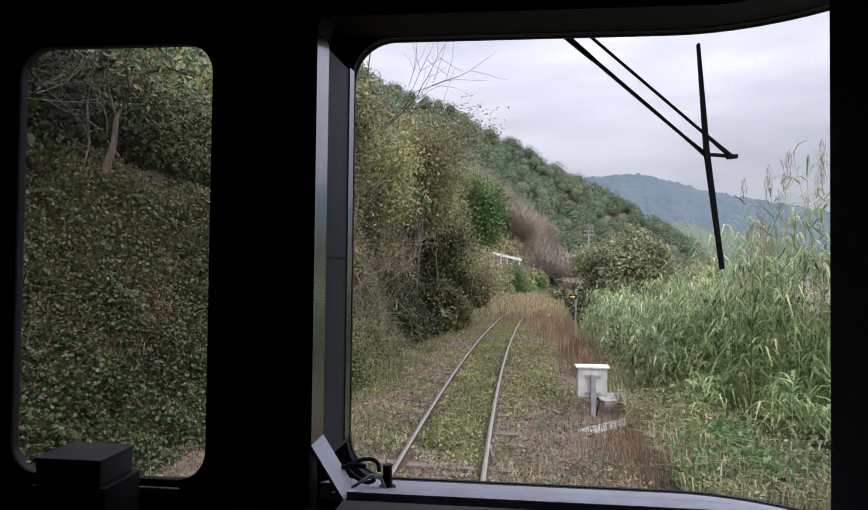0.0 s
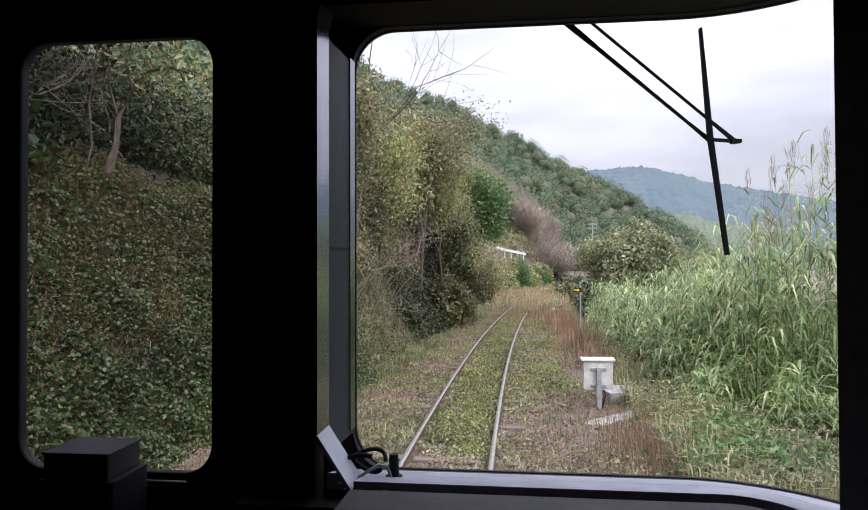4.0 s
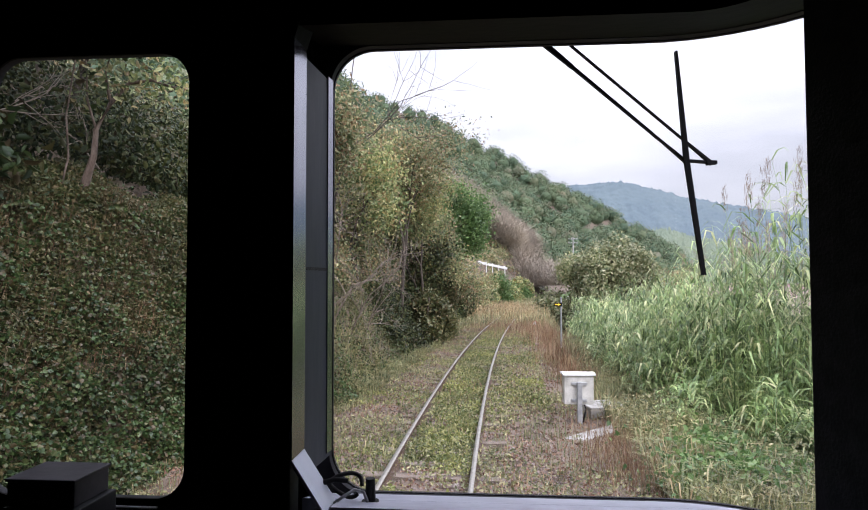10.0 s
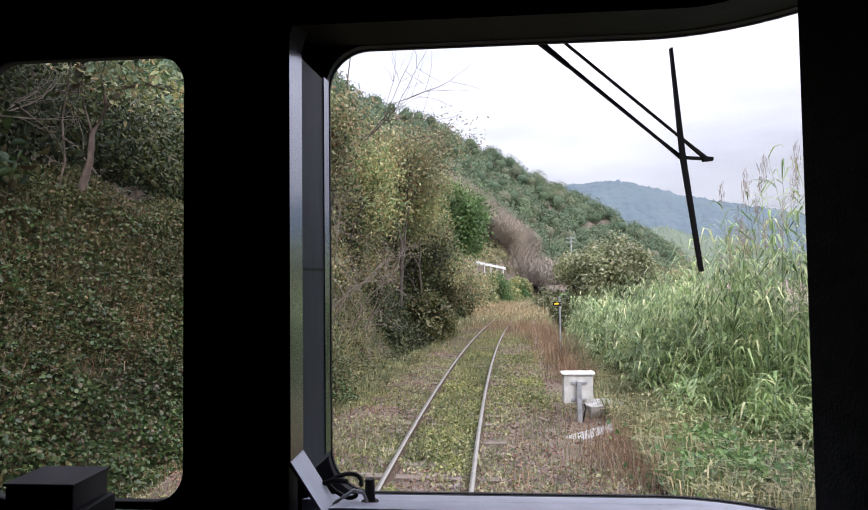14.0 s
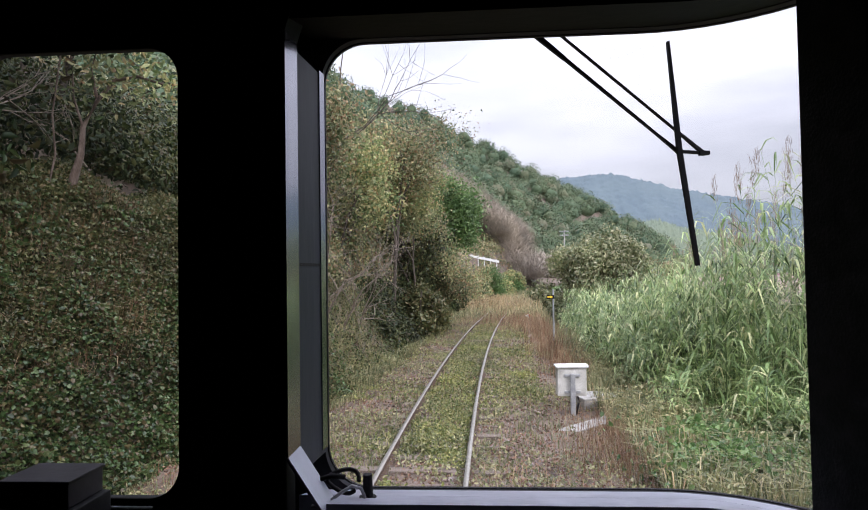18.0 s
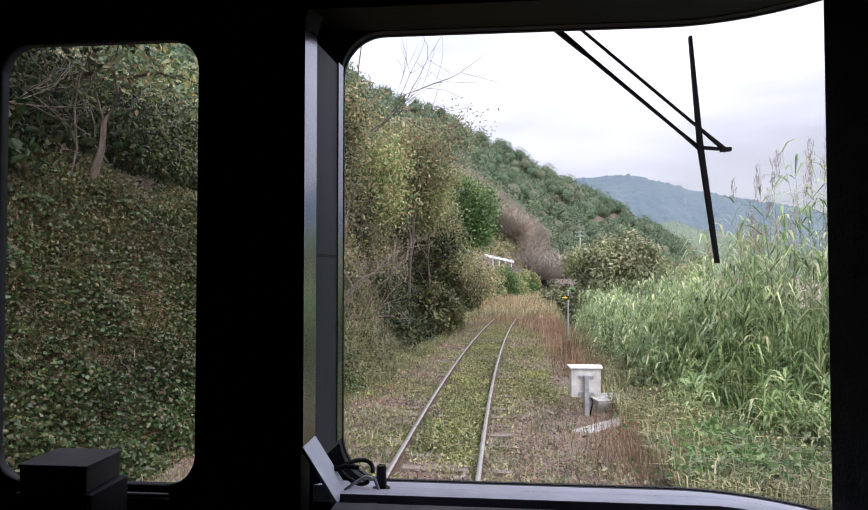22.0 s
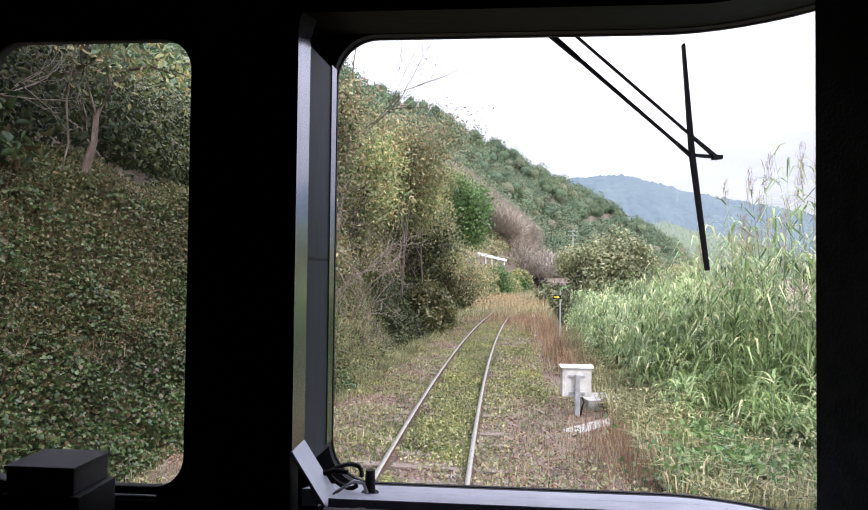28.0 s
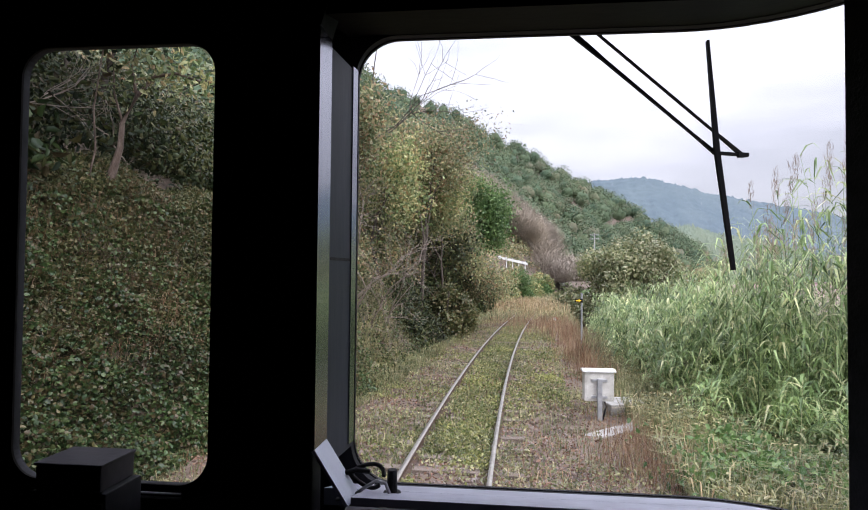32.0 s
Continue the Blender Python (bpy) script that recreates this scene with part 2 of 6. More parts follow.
M = dict(
    # near-black base: the closed cab's shade is put into this colour
    lining=grain_mat("shade_toned_cab_lining", [(0.012, 0.012, 0.014), (0.022, 0.022, 0.025)], 6, 0.6, bump=0.1),
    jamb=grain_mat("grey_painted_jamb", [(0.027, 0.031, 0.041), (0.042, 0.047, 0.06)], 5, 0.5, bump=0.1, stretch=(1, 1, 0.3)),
    lip=grain_mat("silver_trim", [(0.48, 0.5, 0.58), (0.58, 0.6, 0.68)], 7, 0.4, 0.0, bump=0.08, stretch=(1, 1, 0.2)),
    strip=grain_mat("brushed_silver_trim", [(0.19, 0.195, 0.235), (0.25, 0.255, 0.3)], 7, 0.16, 0.95, bump=0.01, stretch=(1, 1, 0.2)),
    wiper=grain_mat("black_wiper", [(0.003, 0.003, 0.004), (0.006, 0.006, 0.008)], 20, 0.6, bump=0.1),
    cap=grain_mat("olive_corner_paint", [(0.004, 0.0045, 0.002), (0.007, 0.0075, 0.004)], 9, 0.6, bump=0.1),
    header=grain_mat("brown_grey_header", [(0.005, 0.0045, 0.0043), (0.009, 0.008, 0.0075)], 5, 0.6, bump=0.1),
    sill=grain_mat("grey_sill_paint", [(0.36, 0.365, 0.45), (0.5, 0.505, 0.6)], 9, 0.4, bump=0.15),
    rubber=grain_mat("black_rubber", [(0.008, 0.008, 0.009), (0.02, 0.02, 0.02)], 30, 0.6, bump=0.2),
    body=grain_mat("train_body_paint", [(0.25, 0.06, 0.04), (0.33, 0.09, 0.06)], 4, 0.5),
    box=grain_mat("dark_grey_box_paint", [(0.035, 0.032, 0.038), (0.06, 0.056, 0.063)], 9, 0.5, bump=0.06),
    hose=grain_mat("grey_hose", [(0.16, 0.16, 0.17), (0.4, 0.4, 0.41)], 14, 0.45),
    glass=glass_mat("window_glass"),
    rail_top=grain_mat("worn_rail_head", [(0.2, 0.19, 0.165), (0.33, 0.315, 0.28)], 12, 0.42, 0.35, bump=0.1),
    rail=grain_mat("rusty_rail", [(0.045, 0.028, 0.018), (0.11, 0.065, 0.04)], 14, 0.85),
    sleeper=grain_mat("weathered_sleeper", [(0.06, 0.045, 0.035), (0.15, 0.115, 0.09), (0.2, 0.17, 0.14)], 5, 0.9, bump=0.7, stretch=(0.4, 4, 4)),
    soil=grain_mat("leaf_strewn_soil", [(0.045, 0.034, 0.026), (0.11, 0.08, 0.06), (0.15, 0.115, 0.085), (0.085, 0.08, 0.045)], 1.1, 0.95, bump=0.8, fine=18),
    stone=grain_mat("rust_stained_ballast", [(0.1, 0.07, 0.055), (0.19, 0.14, 0.115), (0.27, 0.24, 0.22)], 4, 0.9, bump=0.5),
    concrete=grain_mat("pale_concrete", [(0.19, 0.18, 0.165), (0.31, 0.3, 0.28), (0.4, 0.39, 0.37)], 5, 0.9, bump=0.4),
    steel=grain_mat("galvanised_steel", [(0.3, 0.31, 0.32), (0.46, 0.47, 0.48)], 10, 0.5, 0.5),
    boxpaint=grain_mat("cream_box_paint", [(0.42, 0.41, 0.37), (0.6, 0.59, 0.55)], 6, 0.6, bump=0.15),
    yellow=grain_mat("yellow_reflector", [(0.7, 0.45, 0.02), (0.85, 0.6, 0.04)], 20, 0.4),
    red=grain_mat("red_sign_paint", [(0.45, 0.03, 0.03), (0.6, 0.06, 0.05)], 12, 0.5),
    roof=grain_mat("faded_red_sheet_roof", [(0.32, 0.2, 0.19), (0.42, 0.3, 0.29)], 2, 0.6),
    plaster=grain_mat("grey_plaster", [(0.35, 0.34, 0.32), (0.5, 0.49, 0.46)], 2, 0.9),
    white=grain_mat("white_paint", [(0.65, 0.65, 0.64), (0.8, 0.8, 0.79)], 4, 0.6),
    bark=grain_mat("grey_brown_bark", [(0.035, 0.028, 0.022), (0.075, 0.06, 0.047), (0.12, 0.1, 0.08)], 9, 0.9, bump=0.9, stretch=(1, 1, 0.3)),
    stem=grain_mat("mottled_stem_bark", [(0.06, 0.042, 0.032), (0.12, 0.085, 0.066), (0.2, 0.155, 0.125)], 11, 0.9, bump=0.9, stretch=(1, 1, 0.35)),
    twig=grain_mat("pale_dry_twig", [(0.16, 0.125, 0.1), (0.3, 0.25, 0.21)], 9, 0.9),
    sea=grain_mat("grey_blue_sea", [(0.1, 0.17, 0.2), (0.16, 0.24, 0.27)], 0.12, 0.25, bump=0.6, fine=10),
    ivy=leaf_mat("ivy_leaf", [(0.016, 0.033, 0.014), (0.035, 0.07, 0.024), (0.06, 0.108, 0.038), (0.1, 0.15, 0.058), (0.105, 0.085, 0.042), (0.08, 0.06, 0.032)], 0.46, 0.25, 0.8, [(0.45, 0.42, 0.36), (0.6, 0.58, 0.5), (1.25, 1.25, 1.1), (1.4, 1.35, 1.2)]),
    thicket=leaf_mat("dark_thicket_leaf", [(0.013, 0.025, 0.009), (0.026, 0.045, 0.015), (0.046, 0.07, 0.022), (0.1, 0.115, 0.033), (0.065, 0.048, 0.026)], 0.65, 0.18),
    olive=leaf_mat("autumn_olive_leaf", [(0.08, 0.115, 0.056), (0.15, 0.195, 0.09), (0.25, 0.285, 0.145), (0.45, 0.45, 0.25), (0.26, 0.155, 0.083), (0.46, 0.36, 0.22)], 0.5, 0.35, 0.5),
    yellowing=leaf_mat("yellowing_green_leaf", [(0.1, 0.16, 0.065), (0.2, 0.27, 0.11), (0.36, 0.41, 0.19), (0.57, 0.55, 0.28), (0.36, 0.23, 0.11)], 0.5, 0.4, 0.6),
    creeper=leaf_mat("bank_creeper_leaf", [(0.04, 0.055, 0.022), (0.08, 0.1, 0.035), (0.14, 0.15, 0.06), (0.2, 0.15, 0.08)], 0.5, 0.3, 0.5),
    bright=leaf_mat("bright_green_leaf", [(0.06, 0.13, 0.045), (0.12, 0.22, 0.07), (0.22, 0.33, 0.13)], 0.45, 0.4, 0.6),
    dome=leaf_mat("evergreen_bush_leaf", [(0.09, 0.13, 0.06), (0.17, 0.2, 0.09), (0.27, 0.29, 0.15), (0.42, 0.41, 0.27)], 0.5, 0.25, 0.4),
    reed=leaf_mat("reed_leaf", [(0.07, 0.115, 0.042), (0.16, 0.255, 0.1), (0.285, 0.415, 0.175), (0.44, 0.56, 0.265), (0.7, 0.69, 0.42)], 0.45, 0.4, 0.6),
    plume=leaf_mat("reed_plume", [(0.26, 0.19, 0.14), (0.38, 0.31, 0.25)], 0.8, 0.5),
    grass=leaf_mat("verge_grass", [(0.1, 0.135, 0.06), (0.19, 0.22, 0.1), (0.31, 0.32, 0.16), (0.46, 0.4, 0.24)], 0.55, 0.35, 0.7),
    straw=leaf_mat("dry_straw", [(0.28, 0.19, 0.1), (0.42, 0.32, 0.18), (0.55, 0.46, 0.29)], 0.7, 0.3, 0.7),
    dead=leaf_mat("red_brown_dead_weed", [(0.15, 0.08, 0.05), (0.24, 0.14, 0.085), (0.34, 0.23, 0.15), (0.42, 0.34, 0.22)], 0.8, 0.25, 0.7),
    litter=leaf_mat("fallen_leaf", [(0.09, 0.05, 0.036), (0.18, 0.1, 0.07), (0.24, 0.155, 0.108), (0.31, 0.24, 0.185)], 0.8, 0.1, 0.55, [(0.5, 0.48, 0.42), (0.8, 0.76, 0.68), (1.15, 0.98, 0.88), (1.3, 1.15, 1.05)]),
    bedherb=leaf_mat("track_bed_herb", [(0.08, 0.12, 0.04), (0.16, 0.2, 0.065), (0.27, 0.29, 0.1), (0.38, 0.37, 0.16)], 0.5, 0.3, 0.9),
    herb=leaf_mat("ground_herb", [(0.11, 0.13, 0.07), (0.2, 0.22, 0.105), (0.32, 0.33, 0.16), (0.46, 0.42, 0.25)], 0.5, 0.3, 0.8),
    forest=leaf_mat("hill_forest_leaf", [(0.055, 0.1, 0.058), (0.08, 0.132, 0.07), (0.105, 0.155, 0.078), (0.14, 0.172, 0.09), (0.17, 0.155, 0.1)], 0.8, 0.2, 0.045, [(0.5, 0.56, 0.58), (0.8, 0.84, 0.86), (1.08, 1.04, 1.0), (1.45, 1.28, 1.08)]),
    brush=leaf_mat("bare_brush", [(0.28, 0.245, 0.205), (0.39, 0.345, 0.295), (0.5, 0.45, 0.39)], 0.9, 0.1, 0.1),
    # greens paled to carry the haze over the shore in the colour
    shore=leaf_mat("haze_tinted_shore_wood", [(0.1, 0.135, 0.1), (0.125, 0.16, 0.115), (0.15, 0.18, 0.125)], 0.9, 0.0, 0.03, [(0.7, 0.74, 0.76), (0.9, 0.92, 0.92), (1.1, 1.06, 1.0), (1.4, 1.3, 1.12)]),
    # distance haze is painted in: bluish base and patch colours
    ridge=leaf_mat("haze_tinted_blue_forest", [(0.062, 0.092, 0.115), (0.08, 0.112, 0.132), (0.1, 0.135, 0.15)], 0.9, 0.0, 0.011, [(0.7, 0.74, 0.78), (0.9, 0.92, 0.94), (1.08, 1.06, 1.02), (1.4, 1.32, 1.15)]),
)

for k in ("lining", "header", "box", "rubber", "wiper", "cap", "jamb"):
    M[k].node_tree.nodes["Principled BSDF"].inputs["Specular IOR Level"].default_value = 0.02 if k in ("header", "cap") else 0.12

# ---------------------------------------------------------------- mesh helpers
rng = np.random.default_rng(7)


def fast_mesh(name, verts, polys):
    """verts: (n, 3); polys: a list of integer arrays (k, 3) or (k, 4)."""
    me = bpy.data.meshes.new(name)
    verts = np.ascontiguousarray(verts, dtype=np.float32)
    me.vertices.add(len(verts))
    me.vertices.foreach_set("co", verts.ravel())
    loops = np.concatenate([p.ravel() for p in polys]).astype(np.int32)
    totals = np.concatenate([np.full(len(p), p.shape[1]) for p in polys]).astype(np.int32)
    starts = np.concatenate([[0], np.cumsum(totals)[:-1]]).astype(np.int32)
    me.loops.add(len(loops))
    me.loops.foreach_set("vertex_index", loops)
    me.polygons.add(len(totals))
    me.polygons.foreach_set("loop_start", starts)
    me.polygons.foreach_set("loop_total", totals)
    me.update(calc_edges=True)
    return me


def add(name, me, mat, parent=None, label="", category="", group="", kind=""):
    if mat is not None:
        me.materials.append(mat)
    ob = new(name, me)
    if parent is not None:
        ob.parent = parent
    return tagged(ob, label, category, group, kind)


def part(name, bm, mat, parent, label=""):
    me = bpy.data.meshes.new(name)
    bm.to_mesh(me)
    bm.free()
    return add(name, me, mat, parent, label)


def thing(name, label, category, m=None, group="", kind=""):
    ob = new(name)
    ob.empty_display_size = 0.2
    if m is not None:
        ob.matrix_world = m
    return tagged(ob, label, category, group, kind)


def box_bm(x0, x1, y0, y1, z0, z1, bevel=0.0):
    bm = bmesh.new()
    bmesh.ops.create_cube(bm, size=1, matrix=Matrix.Translation(((x0 + x1) / 2, (y0 + y1) / 2, (z0 + z1) / 2))
                          @ Matrix.Diagonal((x1 - x0, y1 - y0, z1 - z0, 1)))
    if bevel:
        bmesh.ops.bevel(bm, geom=bm.edges[:], offset=bevel, segments=2, affect="EDGES", profile=0.6)
    return bm


def prism_bm(poly, a, b, axis="z"):
    """A polygon of 2D corners drawn out from a to b along an axis; y: corners are (x, z); x: corners are (y, z)."""
    def at(p, h):
        return {"z": (p[0], p[1], h), "y": (p[0], h, p[1]), "x": (h, p[0], p[1])}[axis]
    bm = bmesh.new()
    lo = [bm.verts.new(at(p, a)) for p in poly]
    hi = [bm.verts.new(at(p, b)) for p in poly]
    bm.faces.new(lo), bm.faces.new(hi)
    for i in range(len(poly)):
        j = (i + 1) % len(poly)
        bm.faces.new((lo[i], lo[j], hi[j], hi[i]))
    bmesh.ops.recalc_face_normals(bm, faces=bm.faces[:])
    return bm


def tube_arrays(paths, sides=5):
    """Tapered tubes. paths: list of (points (k,3), radii (k,))."""
    V, P, off = [], [], 0
    ang = np.linspace(0, 2 * math.pi, sides, endpoint=False)
    for pts, rad in paths:
        pts, rad = np.asarray(pts, float), np.asarray(rad, float)
        k = len(pts)
        d = np.gradient(pts, axis=0)
        d /= np.linalg.norm(d, axis=1)[:, None] + 1e-9
        ref = np.where(np.abs(d[:, 2:3]) > 0.9, np.array([[1.0, 0, 0]]), np.array([[0, 0, 1.0]]))
        a = np.cross(d, ref)
        a /= np.linalg.norm(a, axis=1)[:, None] + 1e-9
        b = np.cross(d, a)
        ring = pts[:, None] + rad[:, None, None] * (np.cos(ang)[None, :, None] * a[:, None] + np.sin(ang)[None, :, None] * b[:, None])
        V.append(ring.reshape(-1, 3))
        i = (np.arange(k - 1)[:, None] * sides + np.arange(sides)[None]).ravel() + off
        j = (np.arange(k - 1)[:, None] * sides + (np.arange(sides)[None] + 1) % sides).ravel() + off
        P.append(np.stack([i, j, j + sides, i + sides], 1))
        off += k * sides
    return np.concatenate(V), [np.concatenate(P)]


def rand_dirs(n, up=0.0):
    v = rng.normal(size=(n, 3))
    v[:, 2] += up
    return v / np.linalg.norm(v, axis=1)[:, None]


def leaf_arrays(p, size, along=None, ratio=0.5, fold=0.15, face=None, stray=0.6, oval=False):
    """One folded leaf at each point, of four corners or a pointed oval of six. face: the way in which the leaves look, with some straying."""
    n = len(p)
    if face is not None:
        f_ = face / (np.linalg.norm(face, axis=1)[:, None] + 1e-9) + rng.normal(size=(n, 3)) * stray * 0.6
        along = np.cross(f_, rand_dirs(n))
        along /= np.linalg.norm(along, axis=1)[:, None] + 1e-9
    size = np.broadcast_to(np.asarray(size, float), (n,))[:, None] * rng.uniform(0.6, 1.3, (n, 1))
    a = rand_dirs(n, -0.3) if along is None else along
    b = np.cross(a, rand_dirs(n) if face is None else f_)
    b /= np.linalg.norm(b, axis=1)[:, None] + 1e-9
    c = np.cross(a, b)
    if oval:
        q1, q2 = p + a * size * 0.24 + c * size * fold * 0.6, p + a * size * 0.62 + c * size * fold * 0.6
        s1, s2 = b * size * ratio * 0.47, b * size * ratio * 0.43
        e = p + a * size - c * size * fold * rng.uniform(0.0, 1.6, (n, 1))
        V = np.stack([p, q1 + s1, q2 + s2, e, q2 - s2, q1 - s1], 1).reshape(-1, 3)
        o = np.arange(n)[:, None] * 6
        return V, [np.concatenate([o + np.array([[0, 1, 2, 3]]), o + np.array([[0, 3, 4, 5]])])]
    mid = p + a * size * 0.45 + c * size * fold
    V = np.stack([p, mid + b * size * ratio * 0.5, p + a * size, mid - b * size * ratio * 0.5], 1).reshape(-1, 3)
    return V, [np.arange(4 * n).reshape(-1, 4)]


def blade_arrays(p, height, width, lean, droop=0.3):
    """Grass blades: three levels, bent over in the lean's way. lean: (n, 2)."""
    n = len(p)
    h = np.broadcast_to(np.asarray(height, float), (n,))
    w = np.broadcast_to(np.asarray(width, float), (n,))[:, None]
    l3 = np.concatenate([lean, np.zeros((n, 1))], 1)
    side = np.stack([-lean[:, 1], lean[:, 0], np.zeros(n)], 1) + rng.normal(size=(n, 3)) * 0.2
    side /= np.linalg.norm(side, axis=1)[:, None] + 1e-9
    up = np.array([[0, 0, 1.0]])
    m = p + up * h[:, None] * 0.6 + l3 * h[:, None] * 0.3
    e = p + up * (h * (1.0 - droop))[:, None] + l3 * h[:, None] * (0.75 + droop)
    V = np.stack([p - side * w * 0.5, p + side * w * 0.5, m + side * w * 0.45, m - side * w * 0.45, e], 1).reshape(-1, 3)
    o = np.arange(n)[:, None] * 5
    return V, [o + np.array([[0, 1, 2, 3]]), o + np.array([[3, 2, 4]])]


def join(items):
    V, Q, T, off = [], [], [], 0
    for v, polys in items:
        V.append(v)
        for p in polys:
            (Q if p.shape[1] == 4 else T).append(p + off)
        off += len(v)
    return np.concatenate(V), [np.concatenate(x) for x in (Q, T) if x]


def leans(n, amount=0.5):
    a = rng.uniform(0, 2 * math.pi, n)
    r = rng.uniform(0.1, 1, n) * amount
    return np.stack([np.cos(a) * r, np.sin(a) * r], 1)


# ---------------------------------------------------------------- land
# behind the train the line bends away to landward; heading by distance along it
BACK_S = np.arange(0, 231, 1.0)
BACK_H = np.radians(np.interp(BACK_S, [0, 24, 40, 72, 104, 128, 149, 230], [5.1, 5.5, 7.2, 18, 34, 46, 51, 51]))
BACK_Y = -np.concatenate([[0], np.cumsum(np.cos(BACK_H[:-1]))])
BACK_X = -0.80 - np.concatenate([[0], np.cumsum(np.sin(BACK_H[:-1]))])


def track_x(y):
    y = np.asarray(y, float)
    near = -0.80 + 0.089 * y + 0.0015 * y * y
    ahead = np.where(y < 60, near, 9.94 + 0.269 * (y - 60))
    return np.where(y < 0, np.interp(-y, -BACK_Y, BACK_X), ahead)


def track_c(y):
    """The share of a step across the plan that lies across the line."""
    return np.where(np.asarray(y, float) < 0, np.interp(-np.asarray(y, float), -BACK_Y, np.cos(BACK_H)), 1.0)


def beside(back, s):
    """The place and heading (degrees) at a distance back along the line and s metres to its right."""
    x, y, h = (float(np.interp(back, BACK_S, a)) for a in (BACK_X, BACK_Y, BACK_H))
    return x + s * math.cos(h), y - s * math.sin(h), -math.degrees(h)


def wob(x, y, f, seed=0.0):
    return (np.sin(x * f + seed) * np.cos(y * f * 1.3 + seed * 2.1) + 0.5 * np.sin(x * f * 2.3 + y * f * 1.9 + seed * 3))


def bank_foot(y):
    return np.interp(y, [0, 9, 14, 30, 40, 54, 80, 95], [4.5, 4.3, 2.9, 2.7, 3.4, 6.6, 6.4, 4.5])


def land(x, y):
    x, y = np.asarray(x, float), np.asarray(y, float)
    s = (x - track_x(y)) * track_c(y)
    z = np.full(s.shape, -0.19)
    z = z - 0.12 * np.clip((np.abs(s) - 1.5) / 1.0, 0, 1)
    d = -s - bank_foot(y)
    bank = np.interp(d, [0, 0.3, 2.3, 6, 14, 60, 200], [0, 0.35, 4.0, 5.4, 9.6, 30, 60])
    bank = bank * np.interp(y, [70, 108], [1, 1.7])
    z = z + np.where(d > 0, bank + 0.18 * np.clip(d, 0, 1) * wob(x, y, 1.1) + 0.3 * np.clip(d / 6, 0, 1) * wob(x, y, 0.35, 2), 0)
    z = z - 1.4 * np.clip(s - 2.5, 0, 1) * np.interp(y, [30, 33.5, 48, 54], [0, 1, 1, 0])
    r = np.clip(s - 4.3, 0, None)
    z = z - np.interp(r, [0, 3, 12, 26, 45, 90], [0, 0.6, 3.0, 5.5, 13, 16])
    q = x * 300.0 / np.clip(y, 120, None)
    crest = np.interp(q, [-500, -150, -44, 0, 58, 109, 145, 190], [150, 118, 93, 79, 47, 20, -9, -18])
    rise = np.clip((y - 115) / 185, 0, 1) ** 1.25
    hill = -16 + (crest + 16 + 2.0 * wob(x, y, 0.06)) * rise * np.clip(1 - (y - 300) / 220, 0, 1)
    z = np.where(y > 115, np.maximum(z, hill), z)
    return z + 0.03 * wob(x, y, 2.7, 1.0)


def steps(stops):
    out = []
    for (a, b, st) in stops:
        out.append(np.arange(a, b, st))
    return np.unique(np.concatenate(out))


gx = steps([(-2500, -300, 200), (-300, -170, 20), (-170, -14, 2), (-14, 20, 0.4), (20, 60, 2), (60, 300, 12), (300, 3001, 300)])
gy = steps([(-2500, -180, 200), (-180, -10, 1.5), (-10, 50, 0.5), (50, 130, 2), (130, 460, 8), (460, 3101, 240)])
GX, GY = np.meshgrid(gx, gy)
GZ = land(GX, GY)
idx = np.arange(GX.size).reshape(GX.shape)
ground = add("ground", fast_mesh("ground", np.stack([GX, GY, GZ], -1).reshape(-1, 3),
             [np.stack([idx[:-1, :-1], idx[:-1, 1:], idx[1:, 1:], idx[1:, :-1]], -1).reshape(-1, 4)]), M["soil"],
             label="brown leaf-strewn soil of the railway cutting", category="ground", kind="structure")
ground.data.shade_smooth()

bm = bmesh.new()
bmesh.ops.create_grid(bm, x_segments=40, y_segments=40, size=2450, matrix=Matrix.Translation((2480, 1900, -9.0)))
sea = part("water", bm, M["sea"], None)
tagged(sea, "grey-blue calm sea beyond the shore", "sea", kind="structure")


def far_ridge(name, dist, profile, label, lumps, mat="ridge", tall=6):
    """A distant wooded ridge, its crest given by bearing and rise in thousandths."""
    bx, bz = [p[0] for p in profile], [p[1] for p in profile]
    u = np.linspace(bx[0], bx[-1], 280)
    w = np.linspace(0, 1, 90)
    Ug, Wg = np.meshgrid(u, w)
    crest = np.interp(Ug, bx, bz) + 1.2 * wob(Ug, Ug, 0.05) + 0.5 * wob(Ug, Ug, 0.21)
    dd = dist * (0.72 + 0.28 * Wg)
    crowns = rng.uniform(0, 1, Ug.shape) ** 2 * tall * np.clip(Wg * 4, 0, 1)
    Z = -12 + (2.5 + crest / 1000 * dist + 12) * Wg ** 1.2 + lumps * (wob(Ug, Wg * 60, 0.06) + 0.5 * wob(Ug, Wg * 60, 0.15, 2.0)) * Wg * (1 - Wg) + crowns
    X = Ug / 1000 * dd
    i = np.arange(Ug.size).reshape(Ug.shape)
    ob = add(name, fast_mesh(name, np.stack([X, dd, Z], -1).reshape(-1, 3),
             [np.stack([i[:-1, :-1], i[:-1, 1:], i[1:, 1:], i[1:, :-1]], -1).reshape(-1, 4)]), M[mat],
             label=label, category="mountain", kind="structure")
    ob.data.shade_smooth()
    return X, dd, Z


